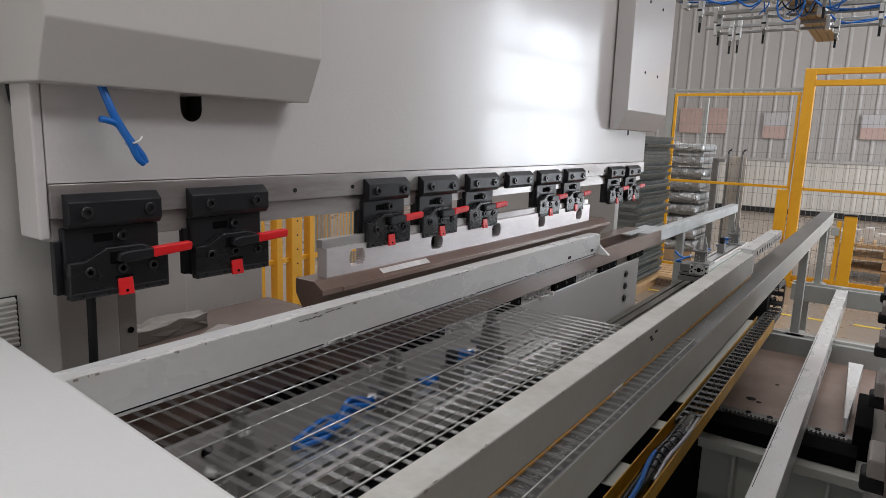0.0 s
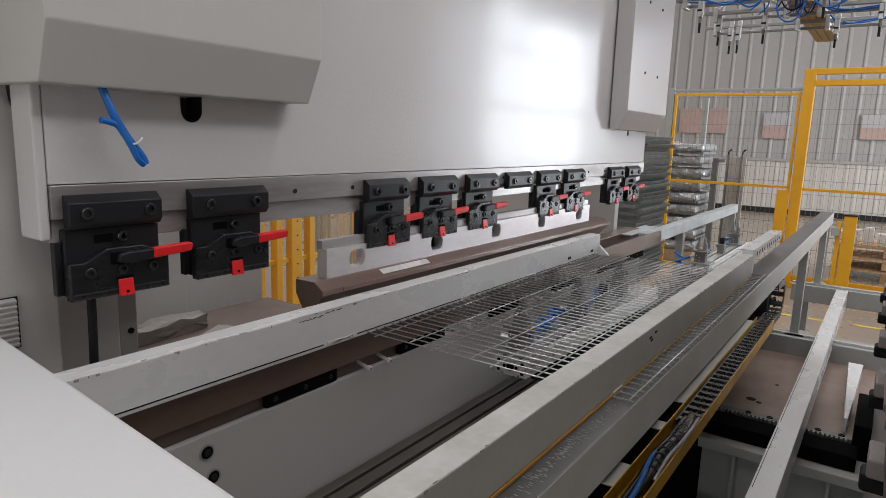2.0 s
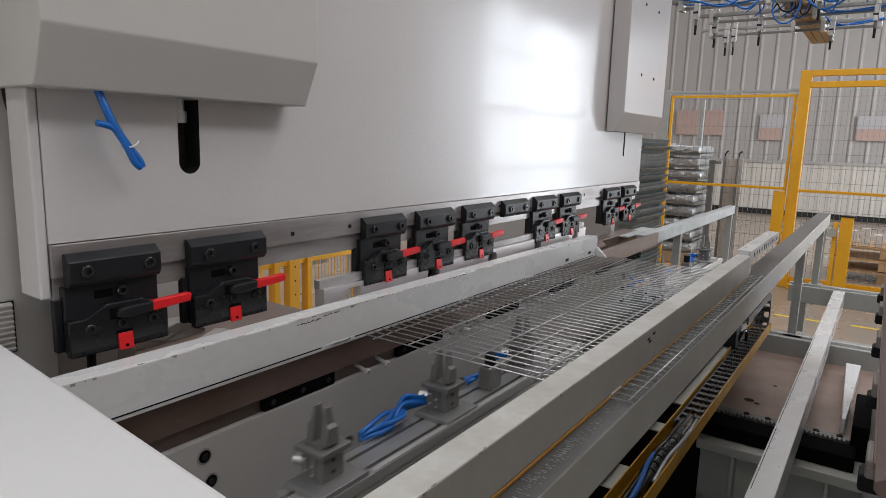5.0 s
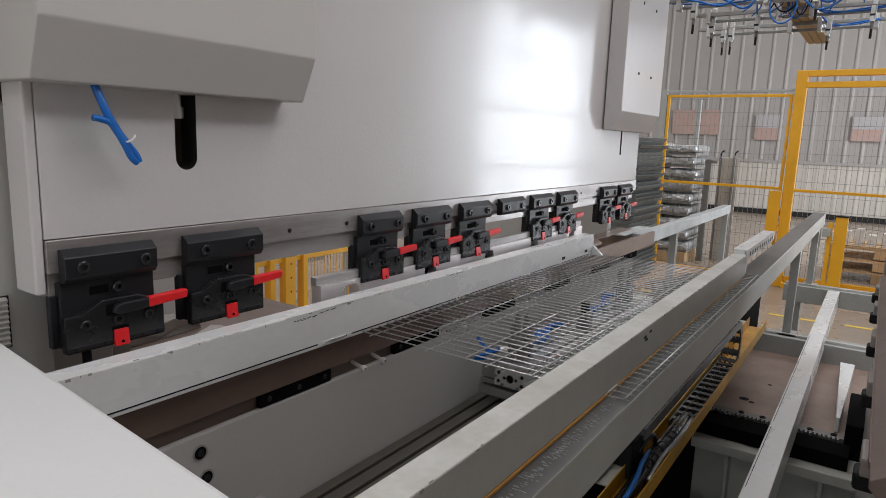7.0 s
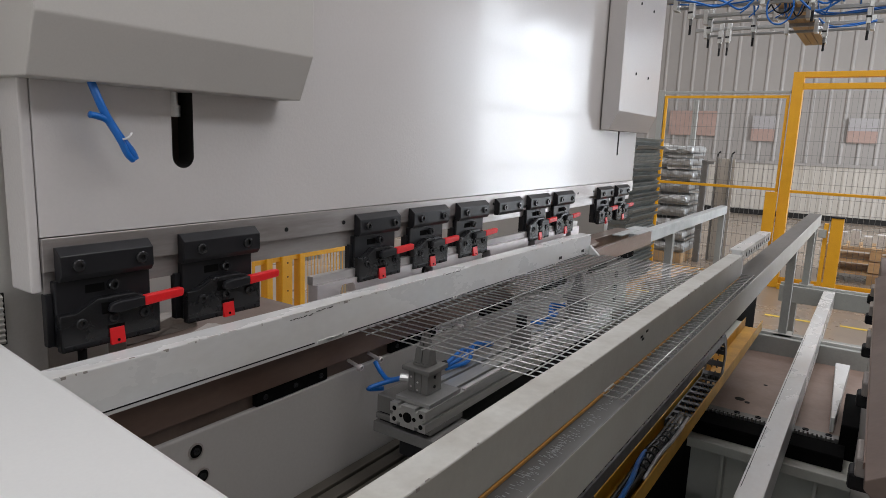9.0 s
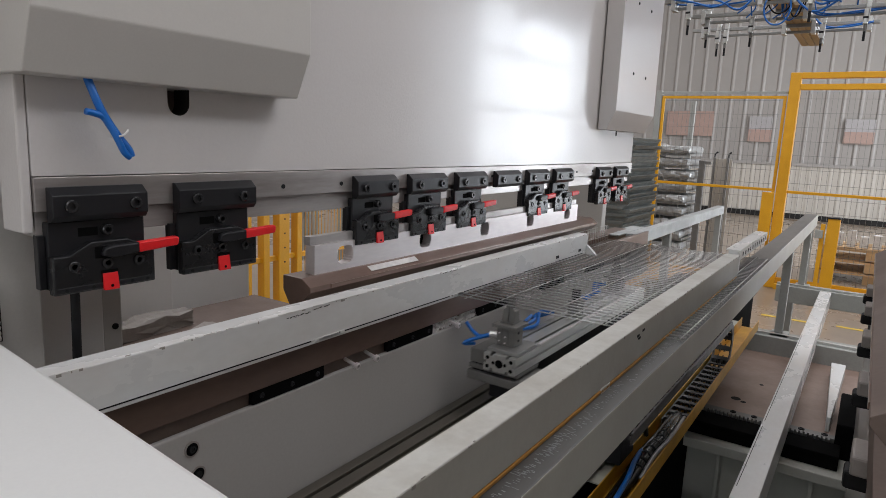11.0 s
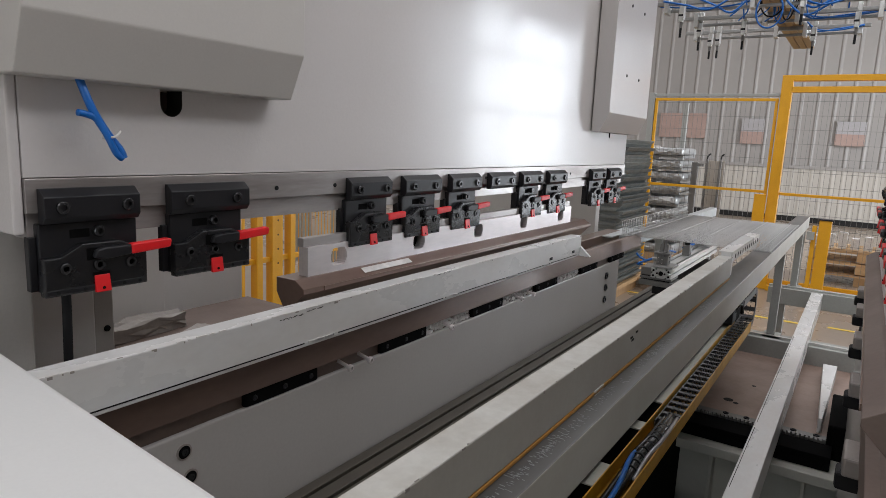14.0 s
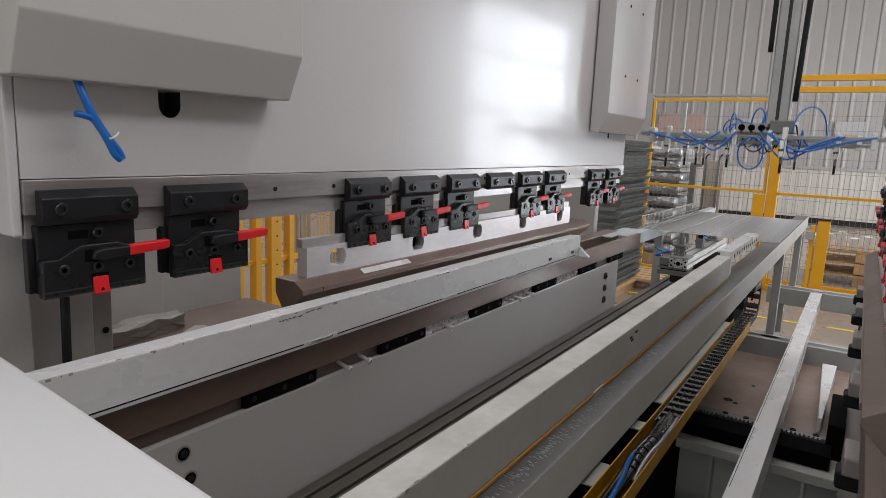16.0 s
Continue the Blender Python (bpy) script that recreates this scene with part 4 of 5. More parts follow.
part("plate", boxed(-0.62, 0.1, 2.47, 3.34, 0.53, 0.545, 0.002), BROWN_PLATE, plate)
bm = prism(bmesh.new(), [(-0.055, 3.2), (0.0, 3.2), (-0.02, 2.5), (-0.032, 2.5)], 2, 0.546, 0.60, 0.002)
part("wedge", bm, RAIL_PAINT, plate, "white painted wedge bar")
for x, y, r in ((-0.34, 2.62, 0.018), (-0.31, 2.6, 0.01), (-0.28, 2.85, 0.008)):
    part("oil_spot", rod(bmesh.new(), (x, y, 0.545), (x, y, 0.5458), r, 14), DARK, plate)
# plain near-black block that fills the space under the plate
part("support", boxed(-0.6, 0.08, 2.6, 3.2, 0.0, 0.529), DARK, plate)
under = thing("under_frame", (-0.2, 1.7, 0.0), "dark grey welded frame low under the rails", "under frame")
for z, y in ((0.30, 2.1), (0.22, 1.7)):
    part("cross_bar", boxed(-0.55, 0.05, y, y + 0.05, z - 0.05, z, 0.003), FRAME_PAINT, under)
for x in (-0.3, -0.18):
    part("long_bar", boxed(x, x + 0.04, 1.0, 2.15, 0.14, 0.18, 0.003), FRAME_PAINT, under)
for x, y in ((-0.53, 2.1), (0.0, 2.1), (-0.53, 1.7), (0.0, 1.7), (-0.3, 1.05), (-0.18, 1.05)):
    part("post", boxed(x, x + 0.045, y, y + 0.045, 0.0, 0.2, 0.003), FRAME_PAINT, under)
solo("floor_tray", boxed(-0.6, 0.2, 0.7, 2.4, 0.0, 0.03, 0.004), DARK, "low near-black tray on the floor under the rails", "drip tray")

# blue strap tied under the cover
strap = thing("blue_strap", (-0.86, 0.47, 1.45), "blue plastic strap tied with a white cable tie", "strap")
part("band", tube(bmesh.new(), [(-0.87, 0.45, 1.56), (-0.862, 0.455, 1.535), (-0.858, 0.463, 1.512), (-0.858, 0.478, 1.488), (-0.856, 0.494, 1.466), (-0.856, 0.499, 1.455)], 0.0055), BLUE, strap, smooth=True)
part("band", tube(bmesh.new(), [(-0.856, 0.44, 1.513), (-0.857, 0.452, 1.511), (-0.857, 0.465, 1.505), (-0.853, 0.477, 1.482), (-0.853, 0.487, 1.462), (-0.854, 0.496, 1.454)], 0.0045), BLUE, strap, smooth=True)
part("tie", tube(bmesh.new(), [(-0.862, 0.475, 1.481), (-0.847, 0.481, 1.483), (-0.849, 0.489, 1.487), (-0.86, 0.498, 1.491)], 0.0015), WHITE_LABEL, strap, "white cable tie")

# ---- behind the press, seen through its throat ----
col = thing("inner_column", (-1.2, 0.58, 0.0), "pale beige inner column of the press", "column")
part("face", boxed(-1.3, -1.15, 0.45, 0.605, 0.0, 1.36, 0.004), WHITE_SHEET, col)
part("flange", boxed(-1.3, -1.16, 0.607, 0.645, 0.0, 1.36, 0.003), FRAME_PAINT, col)
part("bolt", screw(bmesh.new(), (-1.159, 0.63, 1.12), (1, 0, 0), 0.006, 0.003), BLACK, col)
solo("control_box", boxed(-1.9, -1.7, 0.93, 1.105, 0.4, 1.24, 0.006), WHITE_SHEET, "white sheet control box behind the press", "control box")
solo("partition", boxed(-2.0, -1.9, 1.11, 1.55, 0.0, 1.28, 0.004), WHITE_SHEET, "pale sheet partition behind the press", "partition")
lock = thing("door_lock", (-1.895, 1.18, 1.14), "grey lock plate with a black hinge on the partition", "lock")
part("plate", boxed(-1.899, -1.89, 1.145, 1.182, 1.16, 1.196, 0.002), GREY_POST, lock)
part("hinge", boxed(-1.899, -1.885, 1.184, 1.222, 1.142, 1.198, 0.003), BLACK, lock, "black hinge")
shelf = thing("rear_bench", (-1.5, 1.0, 0.0), "low dark bench with scraps of board", "bench")
part("top", boxed(-1.75, -1.35, 0.66, 1.45, 0.90, 0.93, 0.003), RUST_DARK, shelf)
for x in (-1.72, -1.4):
    for y in (0.7, 1.4):
        part("leg", boxed(x, x + 0.04, y, y + 0.04, 0.0, 0.90), DARK, shelf)
rnd = random.Random(4)


def crumpled(x, y, z, lx, ly, lz, turn):
    bm = bmesh.new()
    box(bm, -lx, lx, -ly, ly, 0, lz)
    bmesh.ops.subdivide_edges(bm, edges=bm.edges, cuts=4, use_grid_fill=True)
    for v in bm.verts:
        v.co.x += rnd.uniform(-1, 1) * lx * 0.09
        v.co.y += rnd.uniform(-1, 1) * ly * 0.05
        if v.co.z > 0.001:
            v.co.z += rnd.uniform(-0.35, 0.2) * lz
    bmesh.ops.transform(bm, matrix=Matrix.Translation((x, y, z)) @ Matrix.Rotation(turn, 4, "Z"), verts=bm.verts)
    return bm


for x, y, lx, ly, lz, a in ((-1.40, 0.80, 0.03, 0.10, 0.02, 0.2), (-1.44, 0.95, 0.025, 0.12, 0.018, -0.15), (-1.40, 1.14, 0.02, 0.10, 0.015, 0.1), (-1.50, 1.05, 0.03, 0.08, 0.012, 0.4), (-1.42, 1.32, 0.02, 0.08, 0.012, -0.2)):
    solo("board_scrap", crumpled(x, y, 0.931, lx, ly, lz, a), CHIP, "torn scrap of brown board on the bench", "scrap", "board scraps")
solo("paper_packet", crumpled(-1.62, 0.98, 0.931, 0.035, 0.12, 0.04, 0.1), CHIP, "crumpled brown-grey paper packet on the bench", "paper packet")

guard = thing("yellow_guard", (-3.0, 2.8, 0.0), "yellow steel guard with perforated posts behind the press", "guard")
for y, w in ((2.42, 0.05), (2.56, 0.045), (2.68, 0.085), (2.83, 0.04)):
    part("post", boxed(-3.06, -3.0, y, y + w, 0.0, 1.5, 0.003), YELLOW, guard)
for k in range(14):
    part("hole", rod(bmesh.new(), (-3.0005, 2.725, 0.15 + k * 0.09), (-2.999, 2.725, 0.15 + k * 0.09), 0.006, 8), BLACK, guard)
for z in (0.2, 0.7, 1.2, 1.45):
    part("rail", boxed(-3.05, -3.02, 2.42, 3.4, z, z + 0.03, 0.002), YELLOW, guard)
bm = bmesh.new()
for k in range(18):
    rod(bm, (-3.035, 2.87 + k * 0.03, 0.05), (-3.035, 2.87 + k * 0.03, 1.45), 0.0025, 5)
tagged(part("wire_infill", bm, YELLOW, guard), kind="stuff")
part("post", boxed(-3.06, -3.0, 3.36, 3.42, 0.0, 1.5, 0.003), YELLOW, guard)
bm = bmesh.new()
for k in range(6):
    rod(bm, (-3.3, 3.12 + k * 0.035, 0.6), (-3.3, 3.12 + k * 0.035, 1.4), 0.012, 8)
tagged(part("tube_rack", bm, ZINC, guard, "bright upright tubes behind the guard"), kind="stuff")
cab = thing("rear_cabinet", (-4.5, 2.0, 0.0), "grey electrical cabinet behind the press", "cabinet")
part("body", boxed(-4.8, -4.2, 0.9, 2.2, 0.0, 1.9, 0.01), FRAME_PAINT, cab)
part("door", boxed(-4.199, -4.185, 0.93, 2.17, 0.05, 1.85, 0.005), FRAME_PAINT, cab)

# ---- safety fence and gate at the far side ----
FY = 7.94
fence = thing("safety_fence", (-1.6, FY, 0.0), "yellow wire mesh safety fence on grey posts", "safety fence")


def infill(parent, x0, x1, z0, z1, y):
    bm = bmesh.new()
    x = x0
    while x < x1:
        box(bm, x - 0.0016, x + 0.0016, y - 0.002, y + 0.002, z0, z1)
        x += 0.05
    z = z0
    while z < z1:
        box(bm, x0, x1, y - 0.004, y - 0.001, z - 0.002, z + 0.002)
        z += 0.15
    return tagged(part("wire_infill", bm, CAST, parent, "fine wire mesh infill"), kind="stuff")


def fence_panel(parent, x0, x1, top):
    part("frame_post", boxed(x0, x0 + 0.03, FY - 0.015, FY + 0.015, 0.06, top, 0.002), YELLOW, parent)
    part("frame_post", boxed(x1 - 0.03, x1, FY - 0.015, FY + 0.015, 0.06, top, 0.002), YELLOW, parent)
    for z in (0.06, 1.07, top - 0.03):
        part("frame_rail", boxed(x0 + 0.03, x1 - 0.03, FY - 0.015, FY + 0.015, z, z + 0.03, 0.002), YELLOW, parent)
    infill(parent, x0 + 0.05, x1 - 0.05, 0.1, top - 0.04, FY)


part("post", boxed(-2.30, -2.235, FY - 0.03, FY + 0.03, 0.0, 2.16, 0.003), GREY_POST, fence)
part("top_rail", boxed(-2.235, -0.90, FY - 0.02, FY + 0.02, 2.12, 2.15, 0.002), GREY_POST, fence)
fence_panel(fence, -2.23, -0.91, 2.10)
part("post", boxed(-2.30, -2.235, 9.6, 9.66, 0.0, 2.16, 0.003), GREY_POST, fence)
gate = thing("gate_frame", (-0.3, FY, 0.0), "yellow steel sliding gate portal with wire mesh", "gate")
part("post", boxed(-0.895, -0.79, FY - 0.05, FY + 0.05, 0.0, 2.34, 0.004), YELLOW, gate)
part("post", boxed(1.1, 1.2, FY - 0.05, FY + 0.05, 0.0, 2.34, 0.004), YELLOW, gate)
part("beam", boxed(-0.79, 1.1, FY - 0.05, FY + 0.05, 2.28, 2.34, 0.004), YELLOW, gate)
part("beam", boxed(-0.79, 1.1, FY - 0.06, FY + 0.02, 2.16, 2.22, 0.004), YELLOW, gate)
part("switch_box", boxed(-1.02, -0.90, FY - 0.1, FY - 0.06, 0.55, 1.06, 0.004), YELLOW, gate, "yellow lock housing")
part("rail", boxed(-0.79, 1.1, FY - 0.02, FY + 0.02, 1.06, 1.09, 0.003), YELLOW, gate)
part("rail", boxed(-0.79, 1.1, FY - 0.02, FY + 0.02, 0.05, 0.12, 0.003), YELLOW, gate)
part("rail", boxed(-0.79, 1.1, FY - 0.12, FY - 0.06, 0.0, 0.06, 0.003), YELLOW, gate)
infill(gate, -0.78, 1.1, 0.12, 2.14, FY)
bollard = thing("yellow_post", (-0.3, 7.55, 0.0), "short yellow steel sensor post with grey bracket", "post")
part("post", boxed(-0.345, -0.235, 7.5, 7.6, 0.0, 0.86, 0.003), YELLOW, bollard)
part("post", boxed(-0.40, -0.36, 7.5, 7.56, 0.0, 0.80, 0.003), YELLOW, bollard)
part("cap", boxed(-0.35, -0.23, 7.49, 7.61, 0.861, 0.875, 0.002), BLACK_STEEL, bollard)
part("sensor", boxed(-0.44, -0.37, 7.44, 7.499, 0.66, 0.74, 0.004), GREY_POST, bollard)
part("rod", boxed(-0.50, -0.455, 7.5, 7.54, 0.0, 0.85, 0.002), GREY_POST, bollard)

# floor marking
for x, y, w in ((-2.1, 6.6, 0.3), (-0.72, 6.46, 0.5), (-0.12, 6.5, 0.3), (0.3, 6.52, 0.4)):
    solo("floor_marking", boxed(x, x + w, y, y + 0.05, 0.001, 0.003), TAPE, "worn yellow floor tape dash", kind="structure")
solo("floor_cable", tube(bmesh.new(), [(-0.62, 5.6, 0.012), (-0.4, 5.5, 0.012), (-0.15, 5.6, 0.012), (0.2, 5.9, 0.012)], 0.01), BLACK, "black cable lying on the floor", "cable", smooth=True)

# ---- stacks of finished mesh and material ----


def mesh_stack(x0, x1, y0, y1, z0, layers, pitch, label, mat, seed):
    st = thing("sheet_stack", ((x0 + x1) / 2, (y0 + y1) / 2, 0.0), label, "stack", "stacks of mesh decks")
    r = random.Random(seed)
    for k in range(layers):
        d, e = r.uniform(-0.03, 0.03), r.uniform(-0.03, 0.03)
        z = z0 + k * pitch
        bm = prism(bmesh.new(), [(x0 + d, z + pitch * 0.85), (x0 + d + 0.02, z), (x1 + d - 0.02, z), (x1 + d, z + pitch * 0.85), (x1 + d - 0.01, z + pitch * 0.96), (x0 + d + 0.01, z + pitch * 0.96)], 1, y0 + e, y1 + e)
        part("deck", bm, mat, st)
    for x in (x0 + 0.1, (x0 + x1) / 2, x1 - 0.1):
        part("pallet_block", boxed(x - 0.06, x + 0.06, y0, y1, 0.0, 0.10), WOOD, st)
    part("pallet_top", boxed(x0, x1, y0, y1, 0.10, z0 - 0.002), WOOD, st)
    return st


mesh_stack(-2.8, -1.92, 6.0, 6.9, 0.14, 40, 0.036, "tall stack of dark galvanised mesh decks on a pallet", DARK_ZINC, 1)
bundles = thing("bundle_stack", (-2.4, 9.0, 0.0), "stack of bright wire deck bundles behind the fence", "stack", "stacks of mesh decks")
part("pallet", boxed(-2.75, -2.02, 8.6, 9.4, 0.0, 0.13, 0.004), WOOD, bundles)
rb, ends = random.Random(5), bmesh.new()
for k in range(9):
    z, d = 0.132 + k * 0.158, rb.uniform(-0.03, 0.03)
    bm = boxed(-2.47 + d, -2.0 + d, 8.6, 9.4, z + 0.03, z + 0.125, 0.035)
    bmesh.ops.subdivide_edges(bm, edges=[e for e in bm.edges if abs((e.verts[0].co - e.verts[1].co).x) > 0.1], cuts=8)
    for v in bm.verts:
        v.co.z += rb.uniform(-0.008, 0.008)
        v.co.y += rb.uniform(-0.012, 0.012)
    part("wire_deck", bm, PALE_ZINC, bundles, "bright rolled wire deck")
    part("spacer", boxed(-2.46, -2.02, 8.68, 9.38, z, z + 0.0295), PALE_ZINC, bundles)
    for j in range(16):
        x, h = -2.78 + 0.018 * j + rb.uniform(-0.006, 0.006), rb.uniform(0.08, 0.15)
        box(ends, x, x + 0.009, 8.62 + rb.uniform(0, 0.04), 8.7, z, z + h)
    part("wire_deck", boxed(-2.77, -2.50, 8.701, 9.4, z, z + 0.155, 0.02), CHIP, bundles, "brown deck end")
tagged(part("wire_ends", ends, CHIP, bundles, "rusty upright wire ends"), kind="stuff")
still = thing("stillage", (-1.7, 9.3, 0.0), "grey-beige sheet stillage with hooked posts beside the stack", "stillage")
part("side_sheet", boxed(-1.80, -1.60, 9.2, 9.24, 0.0, 1.38, 0.003), CREAM_WALL, still, "beige side sheet")
for x in (-1.83, -1.66):
    part("post", boxed(x, x + 0.03, 9.15, 9.19, 0.0, 1.40, 0.003), CAST, still)
    part("hook", tube(bmesh.new(), [(x + 0.015, 9.17, 1.40), (x + 0.02, 9.17, 1.44), (x + 0.05, 9.17, 1.47)], 0.011, 6), BLACK_STEEL, still, smooth=True)
rackp = thing("rack_post", (-1.9, 8.95, 0.0), "brown steel stillage post beside the stack", "stillage post")
part("post", boxed(-1.95, -1.87, 8.9, 8.96, 0.0, 1.35, 0.003), CAST, rackp)
part("arm", boxed(-1.95, -1.80, 8.9, 8.94, 1.3, 1.34, 0.003), CAST, rackp)


def pallet(x, y, n, label):
    p = thing("pallet_stack", (x, y, 0.0), label, "pallet", "pallets")
    for k in range(n):
        z = k * 0.14
        for j in range(3):
            part("block", boxed(x - 0.55 + j * 0.47, x - 0.43 + j * 0.47, y - 0.4, y + 0.4, z, z + 0.1), WOOD, p)
        for j in range(6):
            part("board", boxed(x - 0.56, x + 0.52, y - 0.4 + j * 0.135, y - 0.3 + j * 0.135, z + 0.101, z + 0.125), WOOD, p)
    return p


pallet(0.1, 9.3, 3, "stack of pale wooden pallets behind the gate")
pallet(-2.1, 7.2, 1, "wooden pallet with orange edge boards")
pallet(1.2, 9.6, 4, "stack of wooden pallets behind the gate")
for k in range(8):
    solo("foil_wrap", boxed(-0.45 + k * 0.13, -0.36 + k * 0.13, 8.95, 9.05, 0.425, 0.56 + 0.03 * (k % 3), 0.01), WHITE_LABEL, "pale wrapped bundle standing on pallets", "bundle", "wrapped bundles")
# notices on the far wall
for x0, x1, z0, z1, m, lab in ((-4.53, -3.42, 1.81, 2.40, TIMBER_RED, "large faded red notice board on the wall"), (-2.63, -2.14, 1.72, 2.0, TIMBER_RED, "faded red notice on the wall"), (-2.63, -2.14, 2.0, 2.3, NOTICE, "pale notice on the wall"), (-0.71, -0.15, 1.74, 2.0, TIMBER_RED, "faded red notice on the wall"), (-0.71, -0.15, 2.0, 2.27, NOTICE, "pale notice on the wall")):
    solo("notice_board", boxed(x0, x1, 16.68, 16.70, z0, z1, 0.003), m, lab, "notice board", "notice boards")

# ---- overhead gantry that carries the gripper ----
gantry = thing("gantry", (0.0, 3.7, 0.0), "grey steel overhead gantry carrying the gripper column", "gantry")
part("beam", boxed(-3.4, 3.9, 3.61, 3.73, 3.2, 3.4, 0.004), GREY_POST, gantry)
for x in (-3.4, 3.8):
    part("leg", boxed(x, x + 0.1, 3.62, 3.72, 0.0, 3.2, 0.004), GREY_POST, gantry)
part("slide_head", boxed(-0.46, -0.32, 3.601, 3.6099, 3.15, 3.45, 0.002), CAST, gantry)

# ---- hanging gripper frame ----
GY = 3.55
crane = thing("hanging_gripper", (-0.45, GY, 1.58), "aluminium gripper frame with blue air hoses hanging from a column", "hanging gripper")
for y, a, b in ((3.45, -1.02, 0.06), (3.88, -0.97, 0.0), (4.34, -1.07, -0.09)):
    part("cross_rail", boxed(a, b, y - 0.012, y + 0.012, 1.572, 1.592, 0.002), DULL_ALU, crane)
    part("cross_rail", boxed(a + 0.06, b - 0.04, y + 0.035, y + 0.05, 1.545, 1.56, 0.002), DULL_ALU, crane)
    for x in (a + 0.05, b - 0.06, -0.57, -0.42):
        part("bracket", boxed(x, x + 0.022, y - 0.017, y + 0.052, 1.535, 1.612, 0.002), ALU, crane, "bright clamp bracket")
part("spine", profile(bmesh.new(), -0.55, -0.42, 1.60, 1.642, 3.40, 5.25, 3), DULL_ALU, crane, "broad slotted aluminium spine")
# black discs paint the shade of the spine's end bores
for k in range(3):
    part("bore", rod(bmesh.new(), (-0.5283 + k * 0.0433, 3.3985, 1.621), (-0.5283 + k * 0.0433, 3.401, 1.621), 0.016, 12), VOID, crane)
# strips added to give the spine an amber underside
for k in range(3):
    part("under_strip", boxed(-0.549 + k * 0.0435, -0.510 + k * 0.0435, 3.42, 5.24, 1.592, 1.5995, 0.001), AMBER, crane, "amber strip under the spine")
part("column", boxed(-0.44, -0.345, GY - 0.05, GY + 0.05, 1.64, 3.6, 0.006), DULL_ALU, crane, "tall aluminium column")
part("column_groove", boxed(-0.40, -0.385, GY - 0.052, GY - 0.0495, 1.66, 3.6), BLACK_STEEL, crane)
part("column_edge", boxed(-0.345, -0.335, GY - 0.045, GY - 0.03, 1.64, 3.6), RAIL_PAINT, crane)
part("cable", tube(bmesh.new(), [(-0.455, GY - 0.05, 3.6), (-0.457, GY - 0.05, 2.5), (-0.457, GY - 0.05, 1.98)], 0.012), BLACK, crane, smooth=True)
part("cable", tube(bmesh.new(), [(-0.29, GY - 0.05, 3.6), (-0.31, GY - 0.05, 2.5), (-0.325, GY - 0.05, 1.75)], 0.013), BLACK, crane, smooth=True)
part("head", boxed(-0.415, -0.31, GY - 0.1, GY + 0.1, 1.60, 1.66, 0.004), CAST, crane)
for x, y, drop in ((-0.875, 3.441, 0.17), (-0.889, 3.91, 0.17), (-0.904, 4.277, 0.17), (-0.856, 4.257, 0.17), (-0.663, 3.925, 0.17), (-0.326, 3.267, 0.17), (-0.349, 4.222, 0.17), (-0.137, 3.843, 0.175)):
    z = 1.60
    leg = part("finger_holder", boxed(x - 0.011, x + 0.011, y - 0.015, y + 0.015, z - 0.035, z + 0.02, 0.003), ALU, crane)
    part("gripper_body", boxed(x - 0.016, x + 0.005, y - 0.014, y + 0.014, z - 0.112, z - 0.036, 0.003), ALU, leg, "bright gripper body")
    part("gripper_plate", boxed(x + 0.006, x + 0.0095, y - 0.018, y + 0.018, z - 0.10, z - 0.036, 0.001), RAIL_PAINT, leg)
    part("gripper_collar", boxed(x - 0.018, x + 0.005, y - 0.016, y + 0.016, z - 0.085, z - 0.075, 0.002), BLACK_STEEL, leg)
    part("finger", rod(bmesh.new(), (x - 0.004, y, z - 0.105), (x - 0.004, y, z - drop + 0.03), 0.0075, 10), CAST, leg)
    part("tip", rod(bmesh.new(), (x - 0.004, y, z - drop + 0.03), (x - 0.004, y, z - drop - 0.015), 0.006, 8), BLACK, leg)
rnd = random.Random(11)
for k in range(13):
    # round loops that rise from the valve block and come down at the fingers
    x0 = -0.64 + rnd.random() * 0.38
    x1 = x0 + rnd.choice((-1, 1)) * rnd.uniform(0.04, 0.13)
    y0, y1, high = 3.42 + rnd.random() * 0.4, 3.45 + rnd.random() * 0.5, rnd.uniform(0.03, 0.11) if k % 4 else rnd.uniform(-0.16, -0.09)
    pts = [(x0 + (x1 - x0) * (0.5 - 0.5 * math.cos(a)), y0 + (y1 - y0) * a / math.pi, 1.615 + high * math.sin(a)) for a in [math.pi * j / 7 for j in range(8)]]
    pts += [(x1 + 0.01, y1, 1.57), (x1 + rnd.uniform(-0.05, 0.05), y1 + 0.02, 1.53)]
    part("hose", tube(bmesh.new(), pts, 0.0036, 6), BLUE if k % 6 else BLACK, crane, "looping blue air hose" if k % 6 else "looping black air hose", smooth=True)
for x0, x1, sag in ((-0.4, -0.12, 0.07), (-0.45, -0.1, 0.1), (-0.62, -0.97, 0.05), (-0.55, -0.8, 0.07), (-0.42, 0.02, 0.06)):
    pts = [(x0, GY - 0.15, 1.6), ((x0 * 2 + x1) / 3, GY - 0.17, 1.58 - sag), ((x0 + 2 * x1) / 3, GY - 0.15, 1.585 - sag / 2), (x1, GY - 0.13, 1.59)]
    part("hose", tube(bmesh.new(), pts, 0.005, 6), BLUE, crane, "blue air hose", smooth=True)
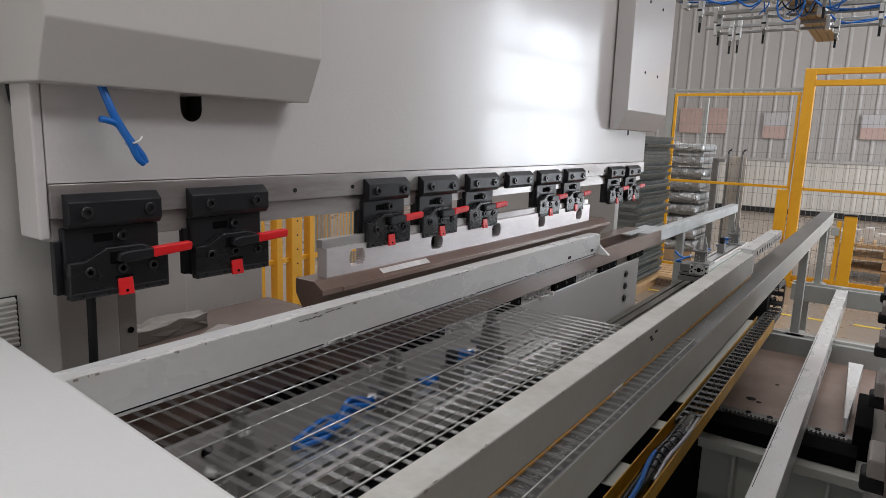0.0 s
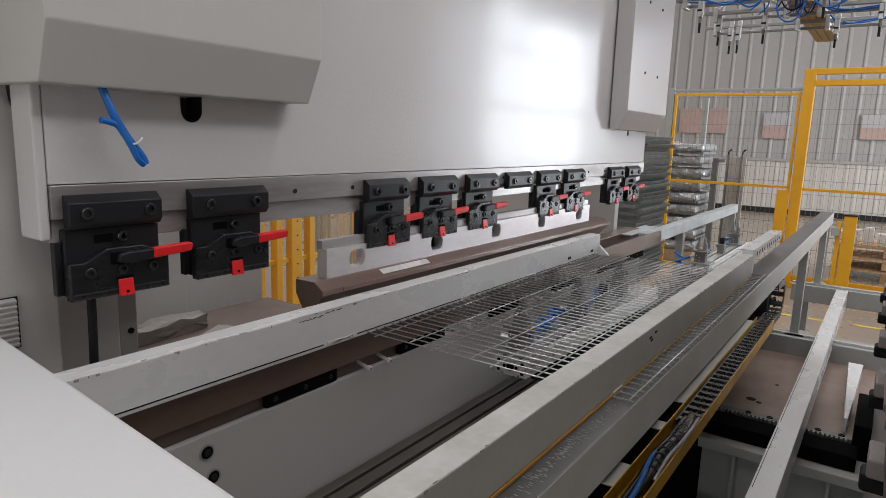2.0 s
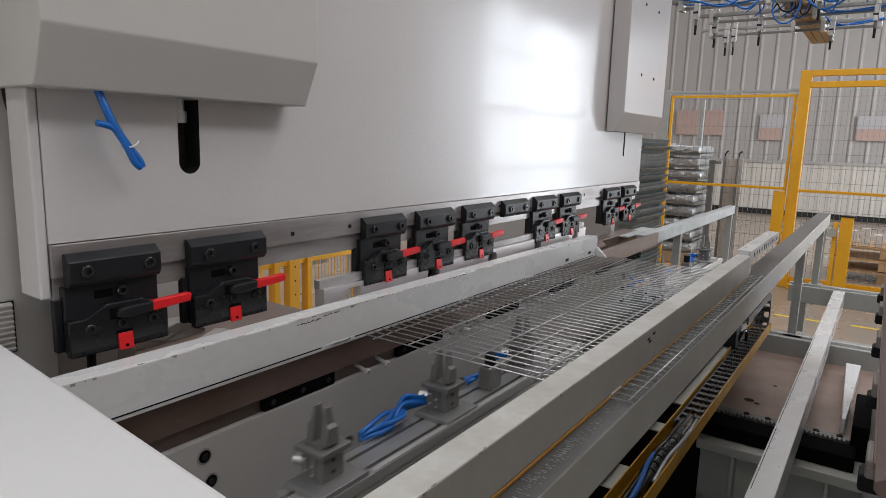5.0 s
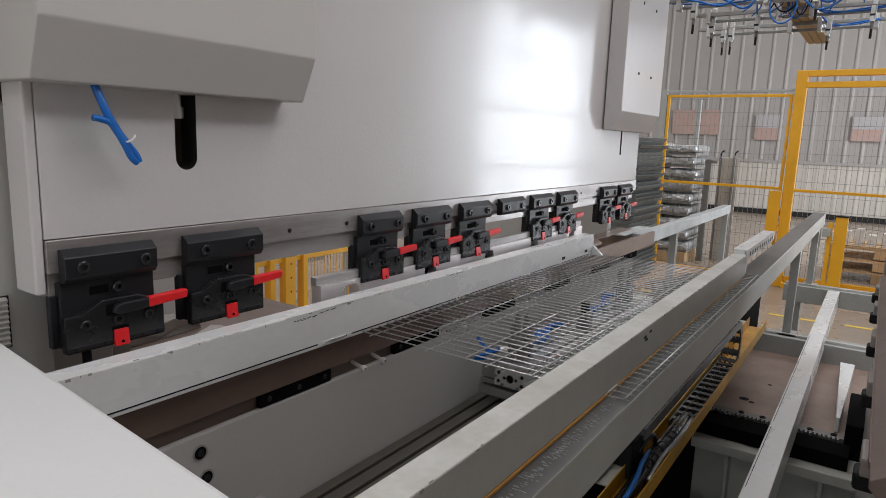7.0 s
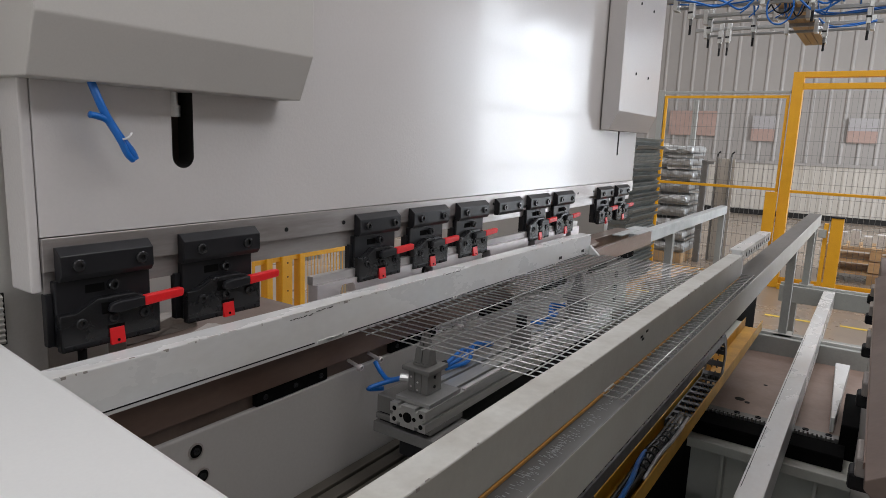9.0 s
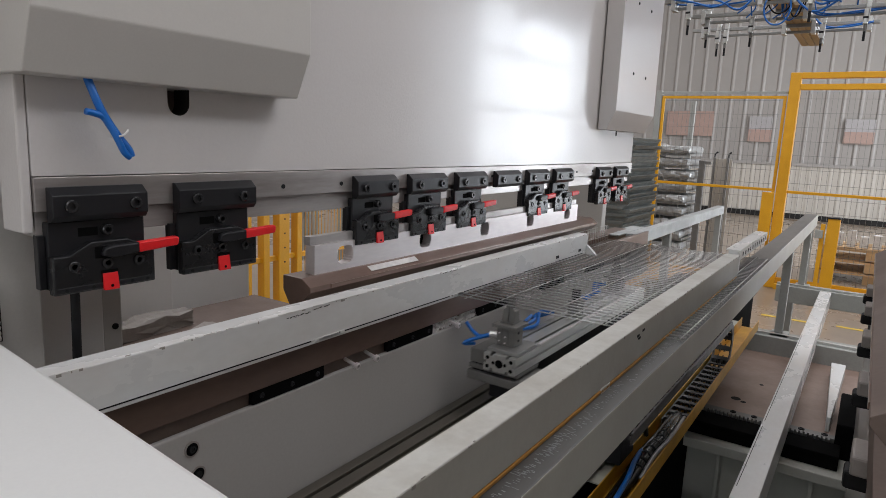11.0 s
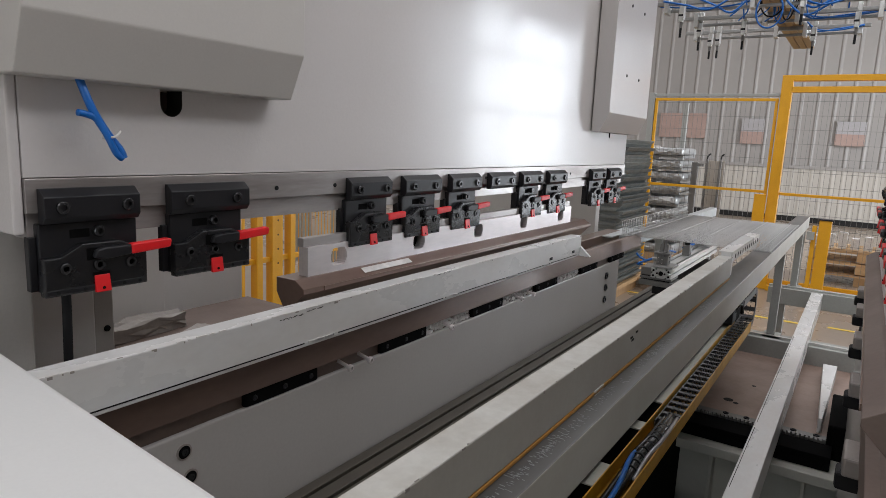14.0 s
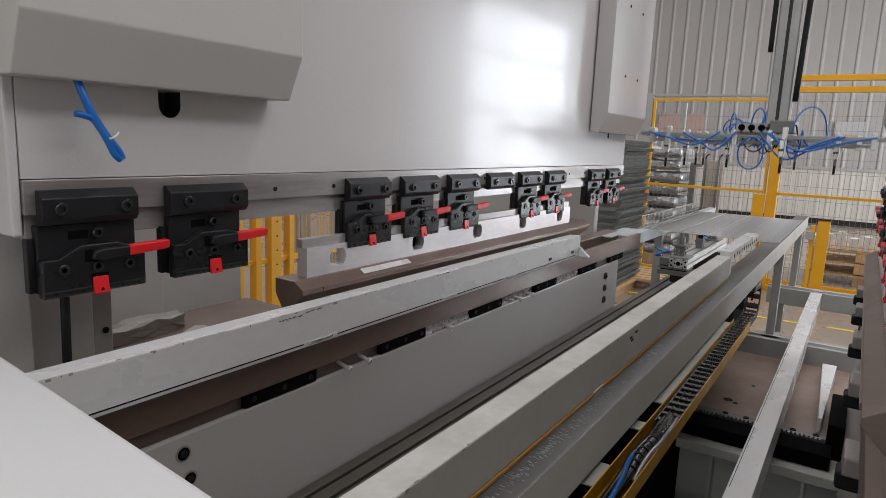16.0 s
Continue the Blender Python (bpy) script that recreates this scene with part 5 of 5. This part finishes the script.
for y, x0, x1 in ((3.9, -0.42, -0.02), (4.3, -0.4, -0.12), (3.47, -0.5, -1.0)):
    for d in (0.0, 0.009) if y > 3.8 else (0.0,):
        pts = [(x0, y + d, 1.61), (x0 + (x1 - x0) * 0.2, y - 0.03 + d, 1.56 - d), (x0 + (x1 - x0) * 0.55, y + d, 1.555 + d), (x1, y + d, 1.575 + d / 2)]
        part("hose", tube(bmesh.new(), pts, 0.0042, 6), BLUE, crane, "blue air hose tied along the rail", smooth=True)
ring = [(-0.47 + 0.055 * math.cos(a), GY - 0.2, 1.50 + 0.075 * math.sin(a)) for a in [k * math.pi / 5 for k in range(11)]]
part("hose", tube(bmesh.new(), ring, 0.004, 6), BLUE, crane, "coiled blue hose", smooth=True)


def along(rows, t):
    for (a, p), (b, q) in zip(rows, rows[1:]):
        if t <= b:
            return p + (q - p) * (t - a) / (b - a)
    return rows[-1][1]


def motions():
    down = [(0, 0), (2.0, 0), (2.5, -0.0355), (3.0, -0.0665), (3.5, -0.0688), (4.0, -0.0735), (6.5, -0.0755), (9.0, -0.0768), (9.2, -0.064), (10.3, 0), (11.3, 0), (16, 0)]
    for r in (ram_one, ram_two):
        walk(r, [(t, pose(*(ORIGIN[r] + Vector((0, 0, z))))) for t, z in down])
    one = [(0, 0.53), (0.5, 0.784), (1.0, 1.036), (1.5, 1.315), (1.75, 1.365), (2.5, 1.372), (3.4, 1.372), (3.7, 1.33), (4.0, 1.20), (4.2, 1.105), (5.2, 0.59), (6.3, 0.016), (6.7, -0.2), (7.2, -0.48), (7.6, -0.68), (7.9, -0.72), (16, -0.72)]
    two = [(0, 3.19), (3.6, 3.19), (4.0, 3.09), (4.2, 2.98), (5.2, 2.42), (6.3, 1.783), (6.7, 1.566), (7.4, 1.191), (7.8, 1.03), (8.0, 1.002), (9.0, 1.0), (10.2, 1.0), (10.6, 1.16), (11.3, 1.524), (12.0, 1.871), (12.5, 2.121), (13.0, 2.357), (13.5, 2.614), (14.0, 2.873), (14.3, 3.07), (14.5, 3.18), (14.7, 3.193), (16, 3.193)]
    sheet = [(0, 0.08), (0.5, 0.335), (1.0, 0.599), (1.5, 0.862), (1.75, 0.912), (2.5, 0.918), (9.0, 0.918), (10.2, 0.918)] + [(t, y - 0.082) for t, y in two if t > 10.3]
    # a carriage rises to grip the mesh and sinks when it lets go
    lift = {carriage_one: ((0, 0), (3.3, 0), (3.65, -0.042), (16, -0.042)), carriage_two: ((0, -0.042), (8.05, -0.042), (8.35, 0), (16, 0))}
    for ob, rows in ((carriage_one, one), (carriage_two, two), (panel, sheet)):
        times = sorted({t for t, y in rows} | {t for t, z in lift.get(ob, ())})
        walk(ob, [(t, pose(ORIGIN[ob].x, along(rows, t), ORIGIN[ob].z + along(lift.get(ob, ((0, 0), (16, 0))), t))) for t in times])
    walk(flange, [(t, pose(BEND_X + 0.57, 0, 0, 0, a, 0)) for t, a in ((0, 0), (4.6, 0), (5.4, 40), (6.2, 82), (16, 82))])
    for ob, rows in ((carriage_one, ((0, 0.0), (2.9, 0.0), (3.2, 0.007), (16, 0.007))), (carriage_two, ((0, 0.007), (8.3, 0.007), (8.45, 0.0), (16, 0.0)))):
        for jaw, home, s in JAWS[ob]:
            walk(jaw, [(t, Matrix.Translation(home + Vector((s * d, 0, 0)))) for t, d in rows])
    walk(crane, [(t, pose(*(ORIGIN[crane] + Vector((0, 0, z))))) for t, z in ((0, 0.643), (14.55, 0.643), (14.75, 0.62), (15.0, 0.52), (15.5, 0.238), (16, 0))])
    # the chain rolls: each link lies in the tray, goes round the bend or runs back above
    r, z0 = 0.075, 0.014
    times = [k * 0.2 for k in range(81)]
    for link, s in LINKS:
        rows = []
        for t in times:
            d = s - (2.12 - 1.72 + (along(two, t) - 1.0) / 2)
            if d <= 0:
                m = pose(0, s, z0)
            elif d <= math.pi * r:
                a = d / r
                m = pose(0, s - d + r * math.sin(a), z0 + r - r * math.cos(a), math.degrees(a), 0, 0)
            else:
                m = pose(0, s - d - (d - math.pi * r), z0 + 2 * r, 180, 0, 0)
            rows.append((t, m))
        keep = [i for i in range(len(rows)) if i in (0, len(rows) - 1) or rows[i][1] != rows[i - 1][1] or rows[i][1] != rows[i + 1][1]]
        walk(link, [rows[i] for i in keep])


motions()
